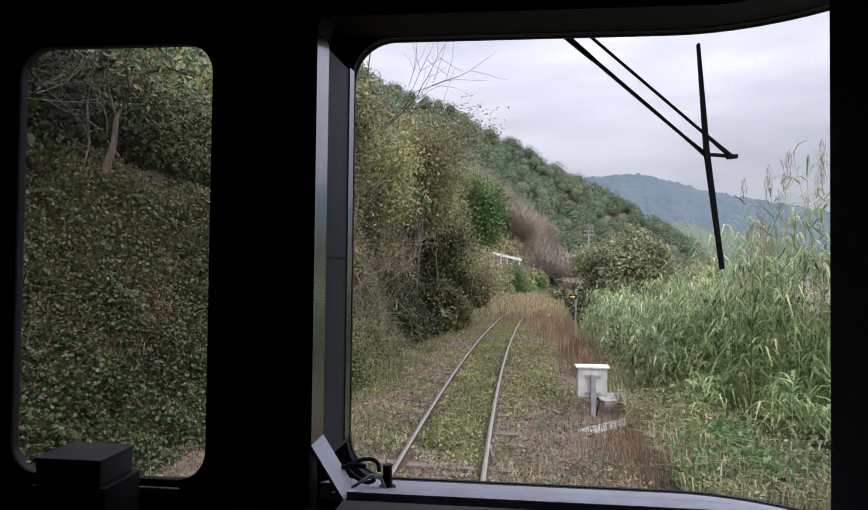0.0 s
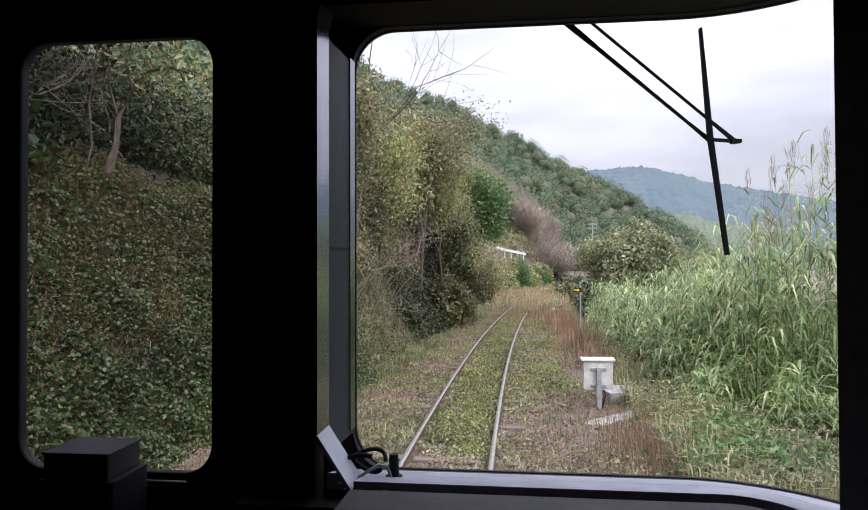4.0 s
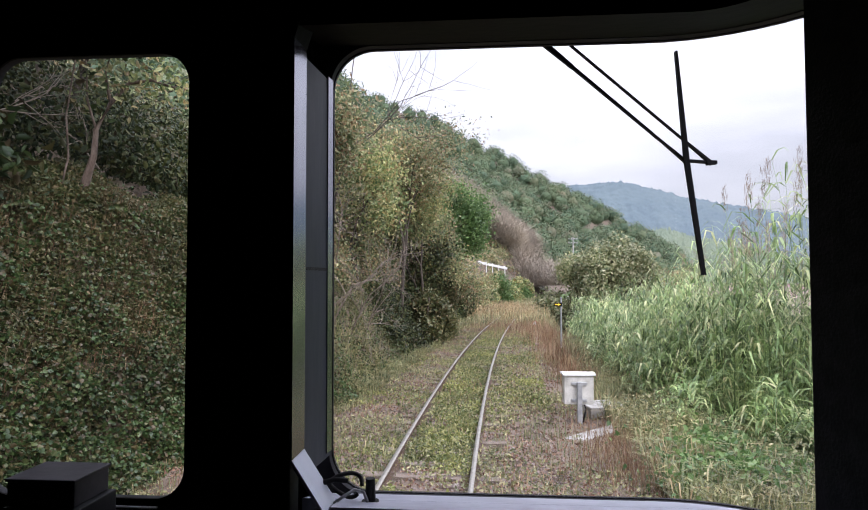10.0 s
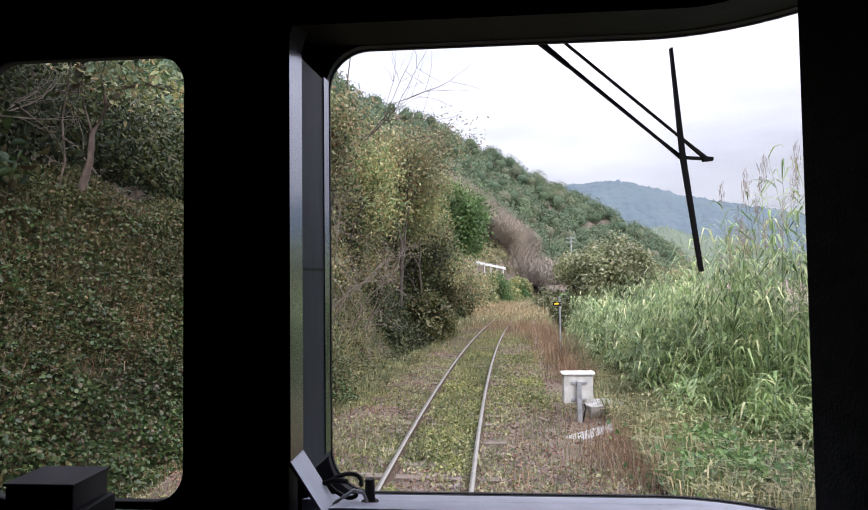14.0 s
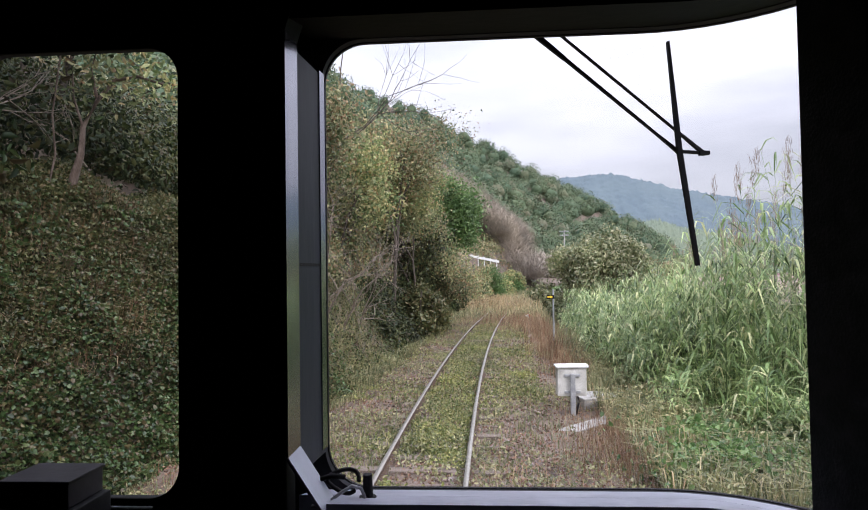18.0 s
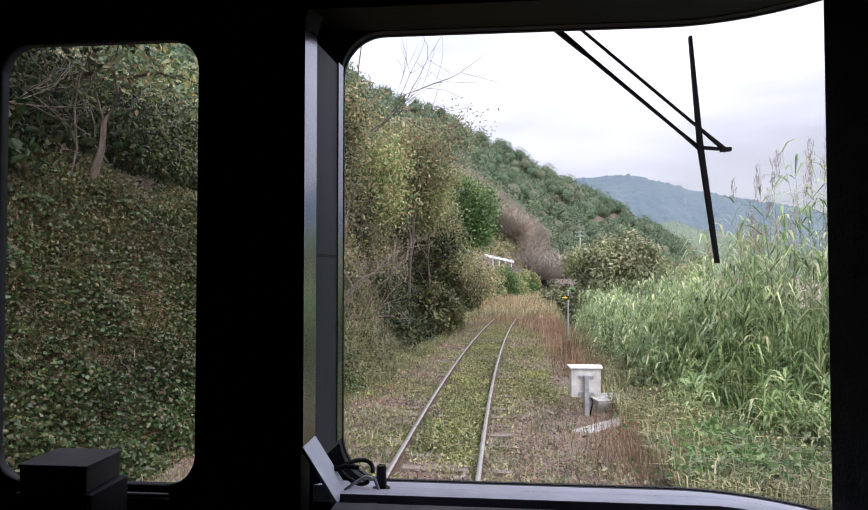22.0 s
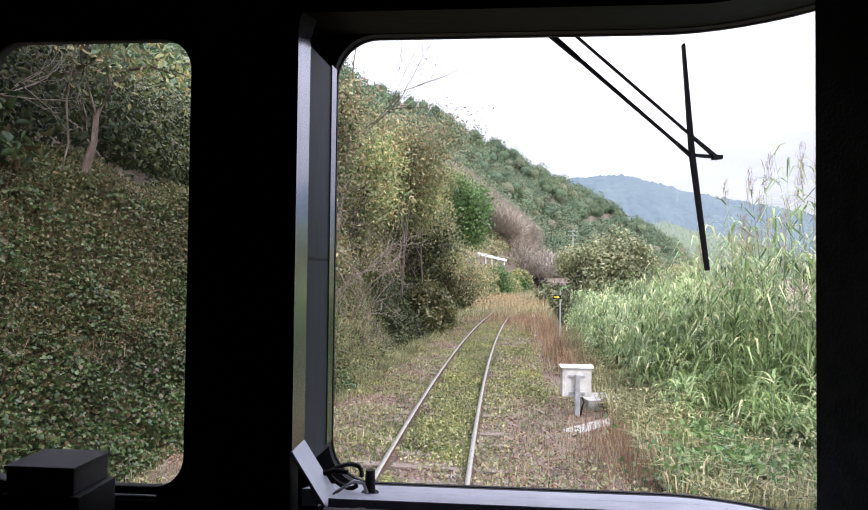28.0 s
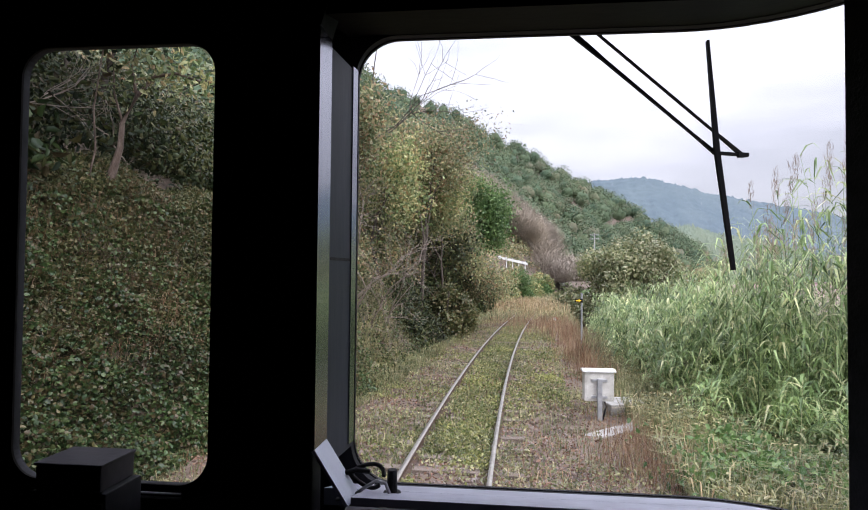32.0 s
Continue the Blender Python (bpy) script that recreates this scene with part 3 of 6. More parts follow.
# no air between: the ridge's haze is only in its colour
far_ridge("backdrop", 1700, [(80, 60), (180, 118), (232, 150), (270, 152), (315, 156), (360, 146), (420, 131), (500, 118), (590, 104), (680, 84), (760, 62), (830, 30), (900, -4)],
                       "distant wooded mountain ridge with blue-green haze painted into its colour", 16)
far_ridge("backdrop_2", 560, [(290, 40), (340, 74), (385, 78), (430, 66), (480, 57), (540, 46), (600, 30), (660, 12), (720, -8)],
          "lower green hill above the shore, haze painted into its colour", 8, "shore", 4)

# ---------------------------------------------------------------- the wooded hill
n = 1900
hy = rng.uniform(128, 330, n)
hx = hy * rng.uniform(-0.21, 0.5, n)
hy2 = rng.uniform(52, 130, 420)
hx, hy = np.concatenate([hx, hy2 * rng.uniform(-0.62, -0.16, 420)]), np.concatenate([hy, hy2])
hz = land(hx, hy)
keep = hz > 2
hx, hy, hz = hx[keep], hy[keep], hz[keep]
n = len(hx)
size = rng.uniform(2.2, 5.0, n)


def crown_bodies(c, r, squash=0.9, rings=6, segs=9):
    """Lumpy closed crowns: one uneven ball of leaves a tree."""
    th, ph = np.linspace(0.12, math.pi - 0.12, rings), np.linspace(0, 2 * math.pi, segs, endpoint=False)
    T_, F_ = np.meshgrid(th, ph, indexing="ij")
    unit = np.stack([np.sin(T_) * np.cos(F_), np.sin(T_) * np.sin(F_), np.cos(T_) * squash], -1).reshape(-1, 3)
    m = len(unit)
    V = c[:, None] + unit[None] * (r[:, None] * rng.uniform(0.6, 1.15, (len(c), m)))[..., None]
    a = (np.arange(rings - 1)[:, None] * segs + np.arange(segs)[None]).ravel()
    b = (np.arange(rings - 1)[:, None] * segs + (np.arange(segs)[None] + 1) % segs).ravel()
    q = np.stack([a, a + segs, b + segs, b], 1)
    caps = [np.arange(segs)[None, ::-1], ((rings - 1) * segs + np.arange(segs))[None]]
    f4 = np.concatenate([q] + [np.stack([k[:, 0], k[:, i_], k[:, i_ + 1], k[:, i_ + 2]], 1) for k in caps for i_ in range(1, segs - 2, 2)])
    return V.reshape(-1, 3), [(np.arange(len(c))[:, None, None] * m + f4[None]).reshape(-1, 4)]


mid_ = np.stack([hx, hy, hz + size * 0.65], 1)
per = 250
d = rand_dirs(n * per, 0.5) * rng.uniform(0.66, 1.12, (n * per, 1)) * np.repeat(size, per)[:, None]
tufts = leaf_arrays(np.repeat(mid_, per, 0) + d * (1, 1, 0.9), 0.62, ratio=0.8, face=d, stray=0.75)
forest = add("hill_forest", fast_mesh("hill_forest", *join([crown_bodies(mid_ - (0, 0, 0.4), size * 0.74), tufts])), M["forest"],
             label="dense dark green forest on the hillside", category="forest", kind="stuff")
forest.data.shade_smooth()

# bare brown wood on the nearer spur
n = 900
by = np.concatenate([rng.uniform(94, 134, 560), rng.uniform(94.5, 122, 340)])
bx = track_x(by) - np.concatenate([rng.uniform(7, 42, 560), rng.uniform(-1, 17, 340)])
keep = bx / by > 0.02
bx, by = bx[keep], by[keep]
ey = rng.uniform(116, 137, 260)
bx, by = np.concatenate([bx, ey * rng.uniform(0.09, 0.215, 260)]), np.concatenate([by, ey])
n = len(bx)
bz = land(bx, by)
items = []
for i in range(n):
    h = rng.uniform(4.2, 7.5)
    q = 190
    w = rand_dirs(q, 0.4)
    w[:, 2] = np.abs(w[:, 2])
    root = np.array([bx[i], by[i], bz[i] + h * 0.3])
    st = root + w * rng.uniform(0.2, 0.75, (q, 1)) * (h * 0.5, h * 0.5, h * 0.7)
    items.append(blade_arrays(st, rng.uniform(0.1, 0.3, q) * h * 0.6, 0.045, w[:, :2] * 2.2 + rng.normal(0, 1.1, (q, 2)), 0.1))
add("bare_wood", fast_mesh("bare_wood", *join(items)), M["brush"], label="grey-brown leafless wood on the hillside", category="wood", kind="stuff")

# ---------------------------------------------------------------- railway
track = thing("railway_track", "single weed-grown railway track of worn rails on timber sleepers", "track")
ry_ = np.arange(-150, 72, 0.5)
PROFILE = [(-0.0325, 0.0), (0.0325, 0.0), (0.0325, -0.035), (0.009, -0.05), (0.009, -0.12), (0.062, -0.14), (0.062, -0.153), (-0.062, -0.153), (-0.062, -0.14), (-0.009, -0.12), (-0.009, -0.05), (-0.0325, -0.035)]


def rail(side):
    cx = track_x(ry_)
    dx = np.gradient(cx, ry_)
    nrm = np.stack([1 / np.hypot(1, dx), -dx / np.hypot(1, dx)], 1)
    V = []
    for i, y in enumerate(ry_):
        for a, b in PROFILE:
            o = side * 0.566 + a
            V.append((cx[i] + nrm[i, 0] * o, y + nrm[i, 1] * o, b))
    m = len(PROFILE)
    body, head = [], []
    for i in range(len(ry_) - 1):
        for j in range(m):
            q = (i * m + j, i * m + (j + 1) % m, (i + 1) * m + (j + 1) % m, (i + 1) * m + j)
            (head if j == 0 else body).append(q)
    me = fast_mesh("rail", np.array(V), [np.array(head), np.array(body)])
    ob = add("rail", me, M["rail_top"], track)
    me.materials.append(M["rail"])
    me.polygons.foreach_set("material_index", np.array([0] * len(head) + [1] * len(body), dtype=np.int32))
    return ob


rail(-1), rail(1)
sl_bm = box_bm(-1.05, 1.05, -0.1, 0.1, -0.29, -0.153, 0.012)
sl_me = bpy.data.meshes.new("sleeper")
sl_bm.to_mesh(sl_me)
sl_bm.free()
sl_me.materials.append(M["sleeper"])
for i in range(73):
    y = -5.8 + i * 0.62
    ob = new("sleeper", sl_me)
    ob.parent = track
    slope = 0.089 + 0.003 * max(y, 0)
    ob.matrix_basis = pose(float(track_x(y)) + rng.normal(0, 0.02), y, rng.normal(0, 0.006), 0, rng.normal(0, 0.5), -math.degrees(math.atan(slope)) + rng.normal(0, 1.0))
for i in range(215):
    x, y, h = beside(6.5 + i * 0.7, 0.0)
    ob = new("sleeper", sl_me)
    ob.parent = track
    ob.matrix_basis = pose(x + rng.normal(0, 0.02), y, rng.normal(0, 0.006), 0, rng.normal(0, 0.5), h + rng.normal(0, 1.0))


def spots(n, y0, y1, s0, s1, bias=1.0):
    y = y0 + (y1 - y0) * rng.uniform(0, 1, n) ** bias
    s = rng.uniform(s0, s1, n)
    x = track_x(y) + s / track_c(y)
    return np.stack([x, y, land(x, y)], 1), s


# ballast stones
p, _ = spots(9000, 5.5, 34, -1.75, 1.9, 1.6)
size = rng.uniform(0.018, 0.045, len(p))
o = np.array([(1, 0, 0), (-1, 0, 0), (0, 1, 0), (0, -1, 0), (0, 0, 1), (0, 0, -1)], float)
V = (p[:, None] + (o[None] * rng.uniform(0.6, 1.2, (len(p), 6, 1)) + rng.normal(size=(len(p), 6, 3)) * 0.15) * size[:, None, None]).reshape(-1, 3)
f = np.array([(0, 2, 4), (2, 1, 4), (1, 3, 4), (3, 0, 4), (2, 0, 5), (1, 2, 5), (3, 1, 5), (0, 3, 5)])
add("ballast", fast_mesh("ballast", V, [(np.arange(len(p))[:, None, None] * 6 + f[None]).reshape(-1, 3)]), M["stone"],
    label="rust-stained ballast stones between the sleepers", category="ballast", kind="stuff")


def flat_leaves(p, size):
    n = len(p)
    a = rand_dirs(n)
    a[:, 2] *= 0.25
    a /= np.linalg.norm(a, axis=1)[:, None]
    return leaf_arrays(p + (0, 0, 0.02), size, a, 0.6, 0.1)


p, _ = spots(60000, 5.5, 42, -4.4, 4.4, 1.6)
p = np.concatenate([p, spots(12000, -14, 5.5, -4.4, 4.4)[0]])
add("leaf_litter", fast_mesh("leaf_litter", *flat_leaves(p, 0.052)), M["litter"], label="brown fallen leaves strewn over the track bed",
    category="leaf litter", kind="stuff")


def patchy(p, f, seed, level, blur=0.25):
    return p[wob(p[:, 0], p[:, 1], f, seed) + rng.normal(0, blur, len(p)) > level]


p, s = spots(60000, 5.5, 44, -4.2, 3.6, 1.5)
p = np.concatenate([patchy(p, 0.9, 3.0, 0.05), patchy(spots(9000, 5.5, 30, -1.1, 1.1, 1.6)[0], 1.7, 6.0, -0.2)])
h = rng.uniform(0.02, 0.13, len(p))
add("track_weeds", fast_mesh("track_weeds", *leaf_arrays(p + np.stack([0 * h, 0 * h, h], 1), 0.06, ratio=0.5, oval=True)), M["herb"],
    label="low yellow-green weeds growing over the track bed", category="weeds", kind="stuff")
p = np.concatenate([patchy(spots(30000, 5.5, 34, -0.52, 0.52, 1.7)[0], 1.1, 2.0, -0.55), patchy(spots(12000, 12, 30, 0.62, 2.0, 1.3)[0], 0.9, 8.0, -0.1),
                    patchy(spots(17000, 5.5, 30, -3.0, -0.62, 1.6)[0], 0.9, 5.5, 0.2)])
h = rng.uniform(0.01, 0.11, len(p))
add("bed_herbs", fast_mesh("bed_herbs", *leaf_arrays(p + np.stack([0 * h, 0 * h, h], 1), 0.058, ratio=0.55, oval=True)), M["bedherb"],
    label="green herbs growing in patches between the rails", category="herbs", kind="stuff")
p, s = spots(42000, 5.5, 60, -4.6, 4.2, 1.4)
p = patchy(np.concatenate([p, spots(14000, -14, 5.5, -4.6, 6.5)[0]]), 0.7, 1.2, 0.0)
add("verge_grass", fast_mesh("verge_grass", *blade_arrays(p, rng.uniform(0.08, 0.3, len(p)), 0.011, leans(len(p), 0.9))), M["grass"],
    label="short rough grass along the rails", category="grass", kind="stuff")
p, s = spots(16000, 6, 60, -4.2, 4.4, 1.3)
p = patchy(p, 0.6, 5.0, 0.25)
dw = join([blade_arrays(p, rng.uniform(0.1, 0.35, len(p)), 0.009, leans(len(p), 0.7))])
# taller dead stands beside the rails
def stand(n, y, s, dy, ds):
    yy, ss = rng.normal(y, dy, n), rng.normal(s, ds, n)
    xx = track_x(yy) + ss
    return np.stack([xx, yy, land(xx, yy)], 1)


q1 = np.concatenate([stand(1100, 34.3, 3.3, 0.5, 0.6), stand(900, 27, 2.5, 2.2, 0.45), stand(800, 21, 2.7, 1.6, 0.35), stand(500, 17, 2.9, 1.0, 0.3), stand(900, 31, 1.9, 2.5, 0.7)])
q2 = np.concatenate([stand(700, 9.4, 3.1, 0.7, 0.4), stand(700, 8.8, 4.4, 0.6, 0.7), stand(260, 10.6, 5.2, 0.6, 0.5), stand(220, 10.3, 3.3, 0.4, 0.3)])
q3 = np.concatenate([stand(1500, 33, 0.2, 2.5, 1.0), stand(600, 37, 0.2, 3.5, 1.1), stand(400, 42, -0.5, 4.0, 1.5)])
dw = join([dw, blade_arrays(q1, rng.uniform(0.2, 0.95, len(q1)) ** 1.2, 0.012, leans(len(q1), 0.5), 0.1),
           blade_arrays(q2, rng.uniform(0.2, 0.6, len(q2)), 0.007, leans(len(q2), 0.8), 0.05),
           blade_arrays(q3, rng.uniform(0.2, 0.6, len(q3)), 0.009, leans(len(q3), 0.5), 0.1)])
q4 = np.concatenate([stand(300, 8.6, 2.8, 0.5, 0.45), stand(160, 9.8, 2.7, 0.6, 0.3), stand(300, 8.3, 4.2, 0.4, 0.7)])
dw = join([dw, blade_arrays(q4, rng.uniform(0.25, 0.75, len(q4)), 0.008, leans(len(q4), 0.6), 0.05)])
add("dead_weeds", fast_mesh("dead_weeds", *dw), M["dead"], label="tall red-brown dead weeds beside the rails", category="weeds", kind="stuff")

# green verge on the sea side
p, s = spots(26000, 7, 26, 3.0, 6.2, 1.3)
p = patchy(p, 0.8, 9.0, -0.3)
g = blade_arrays(p, rng.uniform(0.2, 0.65, len(p)), 0.014, leans(len(p), 0.9))
p2, s2 = spots(22000, 34, 80, -3.0, 9)
pn, sn = spots(5200, 7.2, 12.5, 3.0, 7.5)
pn = patchy(pn, 0.9, 4.0, -0.4)
g = join([g, blade_arrays(pn, rng.uniform(0.35, 0.95, len(pn)), 0.02, leans(len(pn), 0.8), 0.4)])
g2 = blade_arrays(p2, rng.uniform(0.3, 0.8, len(p2)), 0.022, leans(len(p2), 0.8))
add("tall_grass", fast_mesh("tall_grass", *join([g, g2])), M["grass"], label="knee-high green grass below the reeds", category="grass", kind="stuff")
p = np.concatenate([stand(3200, 8.6, 5.2, 0.8, 0.9), stand(1300, 9.2, 4.2, 0.4, 0.4), stand(900, 8.0, 3.7, 0.3, 0.4)])
h = rng.uniform(0.05, 0.55, len(p))
add("creeping_vine", fast_mesh("creeping_vine", *leaf_arrays(p + np.stack([0 * h, 0 * h, h], 1), 0.085, ratio=0.7, oval=True)), M["bright"],
    label="fresh green broad-leaved vine creeping over the verge", category="vine", kind="stuff")
p, s = spots(42000, 6.5, 20, 3.0, 8.0, 1.3)
p = patchy(p, 0.8, 2.0, -0.25)
h = rng.uniform(0.03, 0.72, len(p)) * (0.8 + 0.5 * wob(p[:, 0], p[:, 1], 1.3, 3.3))
add("verge_herbs", fast_mesh("verge_herbs", *leaf_arrays(p + np.stack([0 * h, 0 * h, h], 1), 0.065, ratio=0.42, oval=True)), M["herb"],
    label="broad-leaved green herbs on the verge", category="herbs", kind="stuff")
p, s = spots(3600, 7, 24, 3.0, 6.5)
p = patchy(p, 0.9, 7.0, 0.2)
q = np.concatenate([stand(900, 41, 0.5, 3.0, 1.2), stand(1200, 48, -0.5, 3.0, 1.8), stand(900, 44.5, -2.6, 1.2, 0.5), stand(500, 52, -2.0, 1.5, 0.9), stand(500, 58, 2.5, 2.5, 1.0)])
add("dry_grass", fast_mesh("dry_grass", *join([blade_arrays(p, rng.uniform(0.3, 0.8, len(p)), 0.014, leans(len(p), 1.2), 0.5),
                                               blade_arrays(q, rng.uniform(0.4, 1.4, len(q)), 0.02, leans(len(q), 0.7), 0.35)])),
    M["straw"], label="straw-coloured withered grass in tufts", category="grass", kind="stuff")


# ---------------------------------------------------------------- reeds
def reeds(n, y0, y1, s0, s1, extra, lo):
    p, s = spots(n, y0, y1, s0, s1)
    h = np.interp(s, [3.6, 5, 8, 12], [1.9, 2.5, 3.7, 4.0]) * rng.uniform(0.55, 1.15, n) * lo * (1 + 0.22 * wob(p[:, 0], p[:, 1], 0.9, 4.0)) + extra * np.clip((17 - p[:, 1]) / 6, 0, 1) * np.clip((s - 4.6) / 1.5, 0, 1)
    stems, leaves, plumes = [], [], []
    for i in range(n):
        ln = leans(1, 0.2)[0]
        t = np.linspace(0, 1, 5)[:, None]
        pts = p[i] + np.concatenate([t ** 1.6 * ln[None] * h[i], t * h[i]], 1)
        stems.append((pts, np.linspace(0.01, 0.0035, 5)))
        m = 19
        f = rng.uniform(0.08, 1.0, m)
        base = p[i] + np.stack([f ** 1.6 * ln[0] * h[i], f ** 1.6 * ln[1] * h[i], f * h[i]], 1)
        a = rng.uniform(0, 2 * math.pi, m)
        way = np.stack([np.cos(a), np.sin(a)], 1)
        leaves.append((base, way, rng.uniform(0.45, 1.0, m) * (1.15 - 0.4 * f) * min(1.0, 0.35 + h[i] / 4)))
        if h[i] > 3.2 and rng.uniform() < 0.5:
            plumes.append(pts[-1])
    V, P = tube_arrays(stems, 3)
    B = np.concatenate([x[0] for x in leaves])
    W = np.concatenate([x[1] for x in leaves])
    L = np.concatenate([x[2] for x in leaves])
    # a leaf: rises, arches over and hangs
    k = len(B)
    side = np.stack([-W[:, 1], W[:, 0], np.zeros(k)], 1) * (0.019 * rng.uniform(0.6, 1.5, k))[:, None]
    W3 = np.concatenate([W, np.zeros((k, 1))], 1)
    rise = rng.uniform(0.2, 0.85, k)[:, None]
    up = np.array([[0, 0, 1.0]])
    m1 = B + (W3 * 0.32 + up * rise * 0.5) * L[:, None]
    m2 = B + (W3 * 0.7 + up * rise * 0.55) * L[:, None]
    e = B + (W3 * 1.02 + up * (rise * 0.55 - rng.uniform(0.15, 0.65, (k, 1)))) * L[:, None]
    LV = np.stack([B - side * 0.5, B + side * 0.5, m1 + side, m1 - side, m2 + side * 0.8, m2 - side * 0.8, e], 1).reshape(-1, 3)
    o = np.arange(k)[:, None] * 7
    return join([(V, P), (LV, [o + np.array([[0, 1, 2, 3]]), o + np.array([[3, 2, 4, 5]]), o + np.array([[5, 4, 6]])])]), plumes


ra, pa = reeds(470, 10.4, 20, 4.8, 9.0, 1.9, 1.0)
rb, pb = reeds(900, 15, 38, 3.9, 9.5, 0.0, 0.85)
re_, pe = reeds(170, -12, 6, 5.2, 9.0, 0.0, 0.8)
rd, pd_ = reeds(110, 10.6, 17, 3.9, 5.6, 0.0, 0.5)
rf_, _ = reeds(110, 8.7, 10.8, 5.0, 9.0, 0.0, 0.42)
rc, pc = reeds(120, 9.0, 15, 8.5, 12, 2.0, 0.95)
add("reed_bed", fast_mesh("reed_bed", *join([ra, rb, rc, rd, re_, rf_])), M["reed"], label="tall green giant reeds standing densely beside the track",
    category="reeds", kind="stuff")
pl = np.array(pa + pc)
q = np.repeat(pl, 60, 0) + np.stack([rng.normal(0, 0.035, len(pl) * 60), rng.normal(0, 0.035, len(pl) * 60), rng.uniform(-0.1, 0.42, len(pl) * 60)], 1)
add("reed_plumes", fast_mesh("reed_plumes", *blade_arrays(q, rng.uniform(0.06, 0.16, len(q)), 0.007, leans(len(q), 0.8), 0.1)), M["plume"],
    label="brown feathery seed plumes of the reeds", category="reed plumes", kind="stuff")


# ---------------------------------------------------------------- ivy bank and hillside undergrowth
def bank_points(n, y0, y1, d0, d1, bias=1.0):
    y = y0 + (y1 - y0) * rng.uniform(0, 1, n) ** bias
    d = rng.uniform(d0, d1, n)
    x = track_x(y) - (bank_foot(y) + d) / track_c(y)
    return np.stack([x, y, land(x, y)], 1)


p = np.concatenate([bank_points(170000, 4, 40, -0.2, 3.8, 1.5), bank_points(75000, 4.5, 15, -0.2, 2.6), bank_points(16000, -14, 4, -0.2, 3.8)])
p = patchy(p, 0.8, 4.0, -1.15, 0.4)
up_ = track_x(p[:, 1]) - bank_foot(p[:, 1]) - p[:, 0] + 0.5 * wob(p[:, 1], p[:, 2], 1.4, 2.0)
p = p[rng.uniform(0, 1, len(p)) < np.interp(up_, [0.9, 1.9, 2.6], [1, 0.42, 0.22])]
p = p[rng.uniform(0, 1, len(p)) < np.clip((17.5 - p[:, 1]) / 4, 0.2, 1)]
swell = np.clip(0.45 + 0.55 * wob(p[:, 1], p[:, 2], 3.1, 1.0), 0, 1.3)
p[:, 0] += rng.uniform(0, 1, len(p)) * (0.1 + 0.3 * swell)
p[:, 2] += rng.uniform(0, 1, len(p)) * (0.06 + 0.16 * swell)
a = rand_dirs(len(p)) + np.array([0.7, -0.3, -0.5])
a /= np.linalg.norm(a, axis=1)[:, None]
add("ivy", fast_mesh("ivy", *leaf_arrays(p, 0.062, a, 0.85, 0.16, oval=True)), M["ivy"], label="dark green ivy covering the steep bank", category="ivy", kind="stuff")
p = np.concatenate([patchy(bank_points(60000, 4, 44, -0.3, 4.0, 1.5), 0.7, 8.0, 0.0, 0.4), patchy(bank_points(80000, 5, 17, 1.0, 3.8), 1.3, 3.0, -0.7, 0.4)])
p[:, 0] += rng.uniform(0, 0.2, len(p))
p[:, 2] += rng.uniform(0, 0.2, len(p))
add("bank_creeper", fast_mesh("bank_creeper", *leaf_arrays(p, 0.075, ratio=0.55, oval=True)), M["creeper"], label="olive and yellowing creeper spreading over the bank",
    category="creeper", kind="stuff")
p = np.concatenate([bank_points(9000, 5, 20, -0.3, 3.4), bank_points(22000, 6, 15, 0.9, 2.8), bank_points(34000, 13, 46, -0.8, 3.8, 1.5)])
add("bank_grass", fast_mesh("bank_grass", *blade_arrays(p, np.where(p[:, 1] < 15, rng.uniform(0.08, 0.26, len(p)), rng.uniform(0.15, 0.5, len(p))), np.where(p[:, 1] < 15, 0.009, 0.014), leans(len(p), 0.9) + (0.3, 0), 0.4)), M["grass"],
    label="hanging grass among the ivy on the bank", category="grass", kind="stuff")


p = patchy(bank_points(9500, 5, 15, 0.8, 3.2), 1.0, 6.0, -0.2, 0.4)
p[:, 0] += rng.uniform(0.05, 0.3, len(p))
add("hanging_grass", fast_mesh("hanging_grass", *blade_arrays(p, rng.uniform(0.12, 0.34, len(p)), 0.008, leans(len(p), 0.7) + (0.6, 0), 0.6)), M["dead"],
    label="brown withered grass hanging over the ivy", category="grass", kind="stuff")


def clumps(n, y0, y1, d0, d1, rad, per, size, mat, name, label, lift=0.6, near=False):
    p = bank_points(n, y0, y1, d0, d1)
    r = rng.uniform(0.6, 1.3, n) * rad
    w = rand_dirs(n * per, 0.2) * rng.uniform(0.5, 1.05, (n * per, 1)) * np.repeat(r, per)[:, None]
    c = np.repeat(p + np.stack([0 * r, 0 * r, r * lift], 1), per, 0) + w
    add(name, fast_mesh(name, *leaf_arrays(c, size, ratio=0.55, face=w, stray=1.4, oval=near)), mat, label=label, category="undergrowth", kind="stuff")


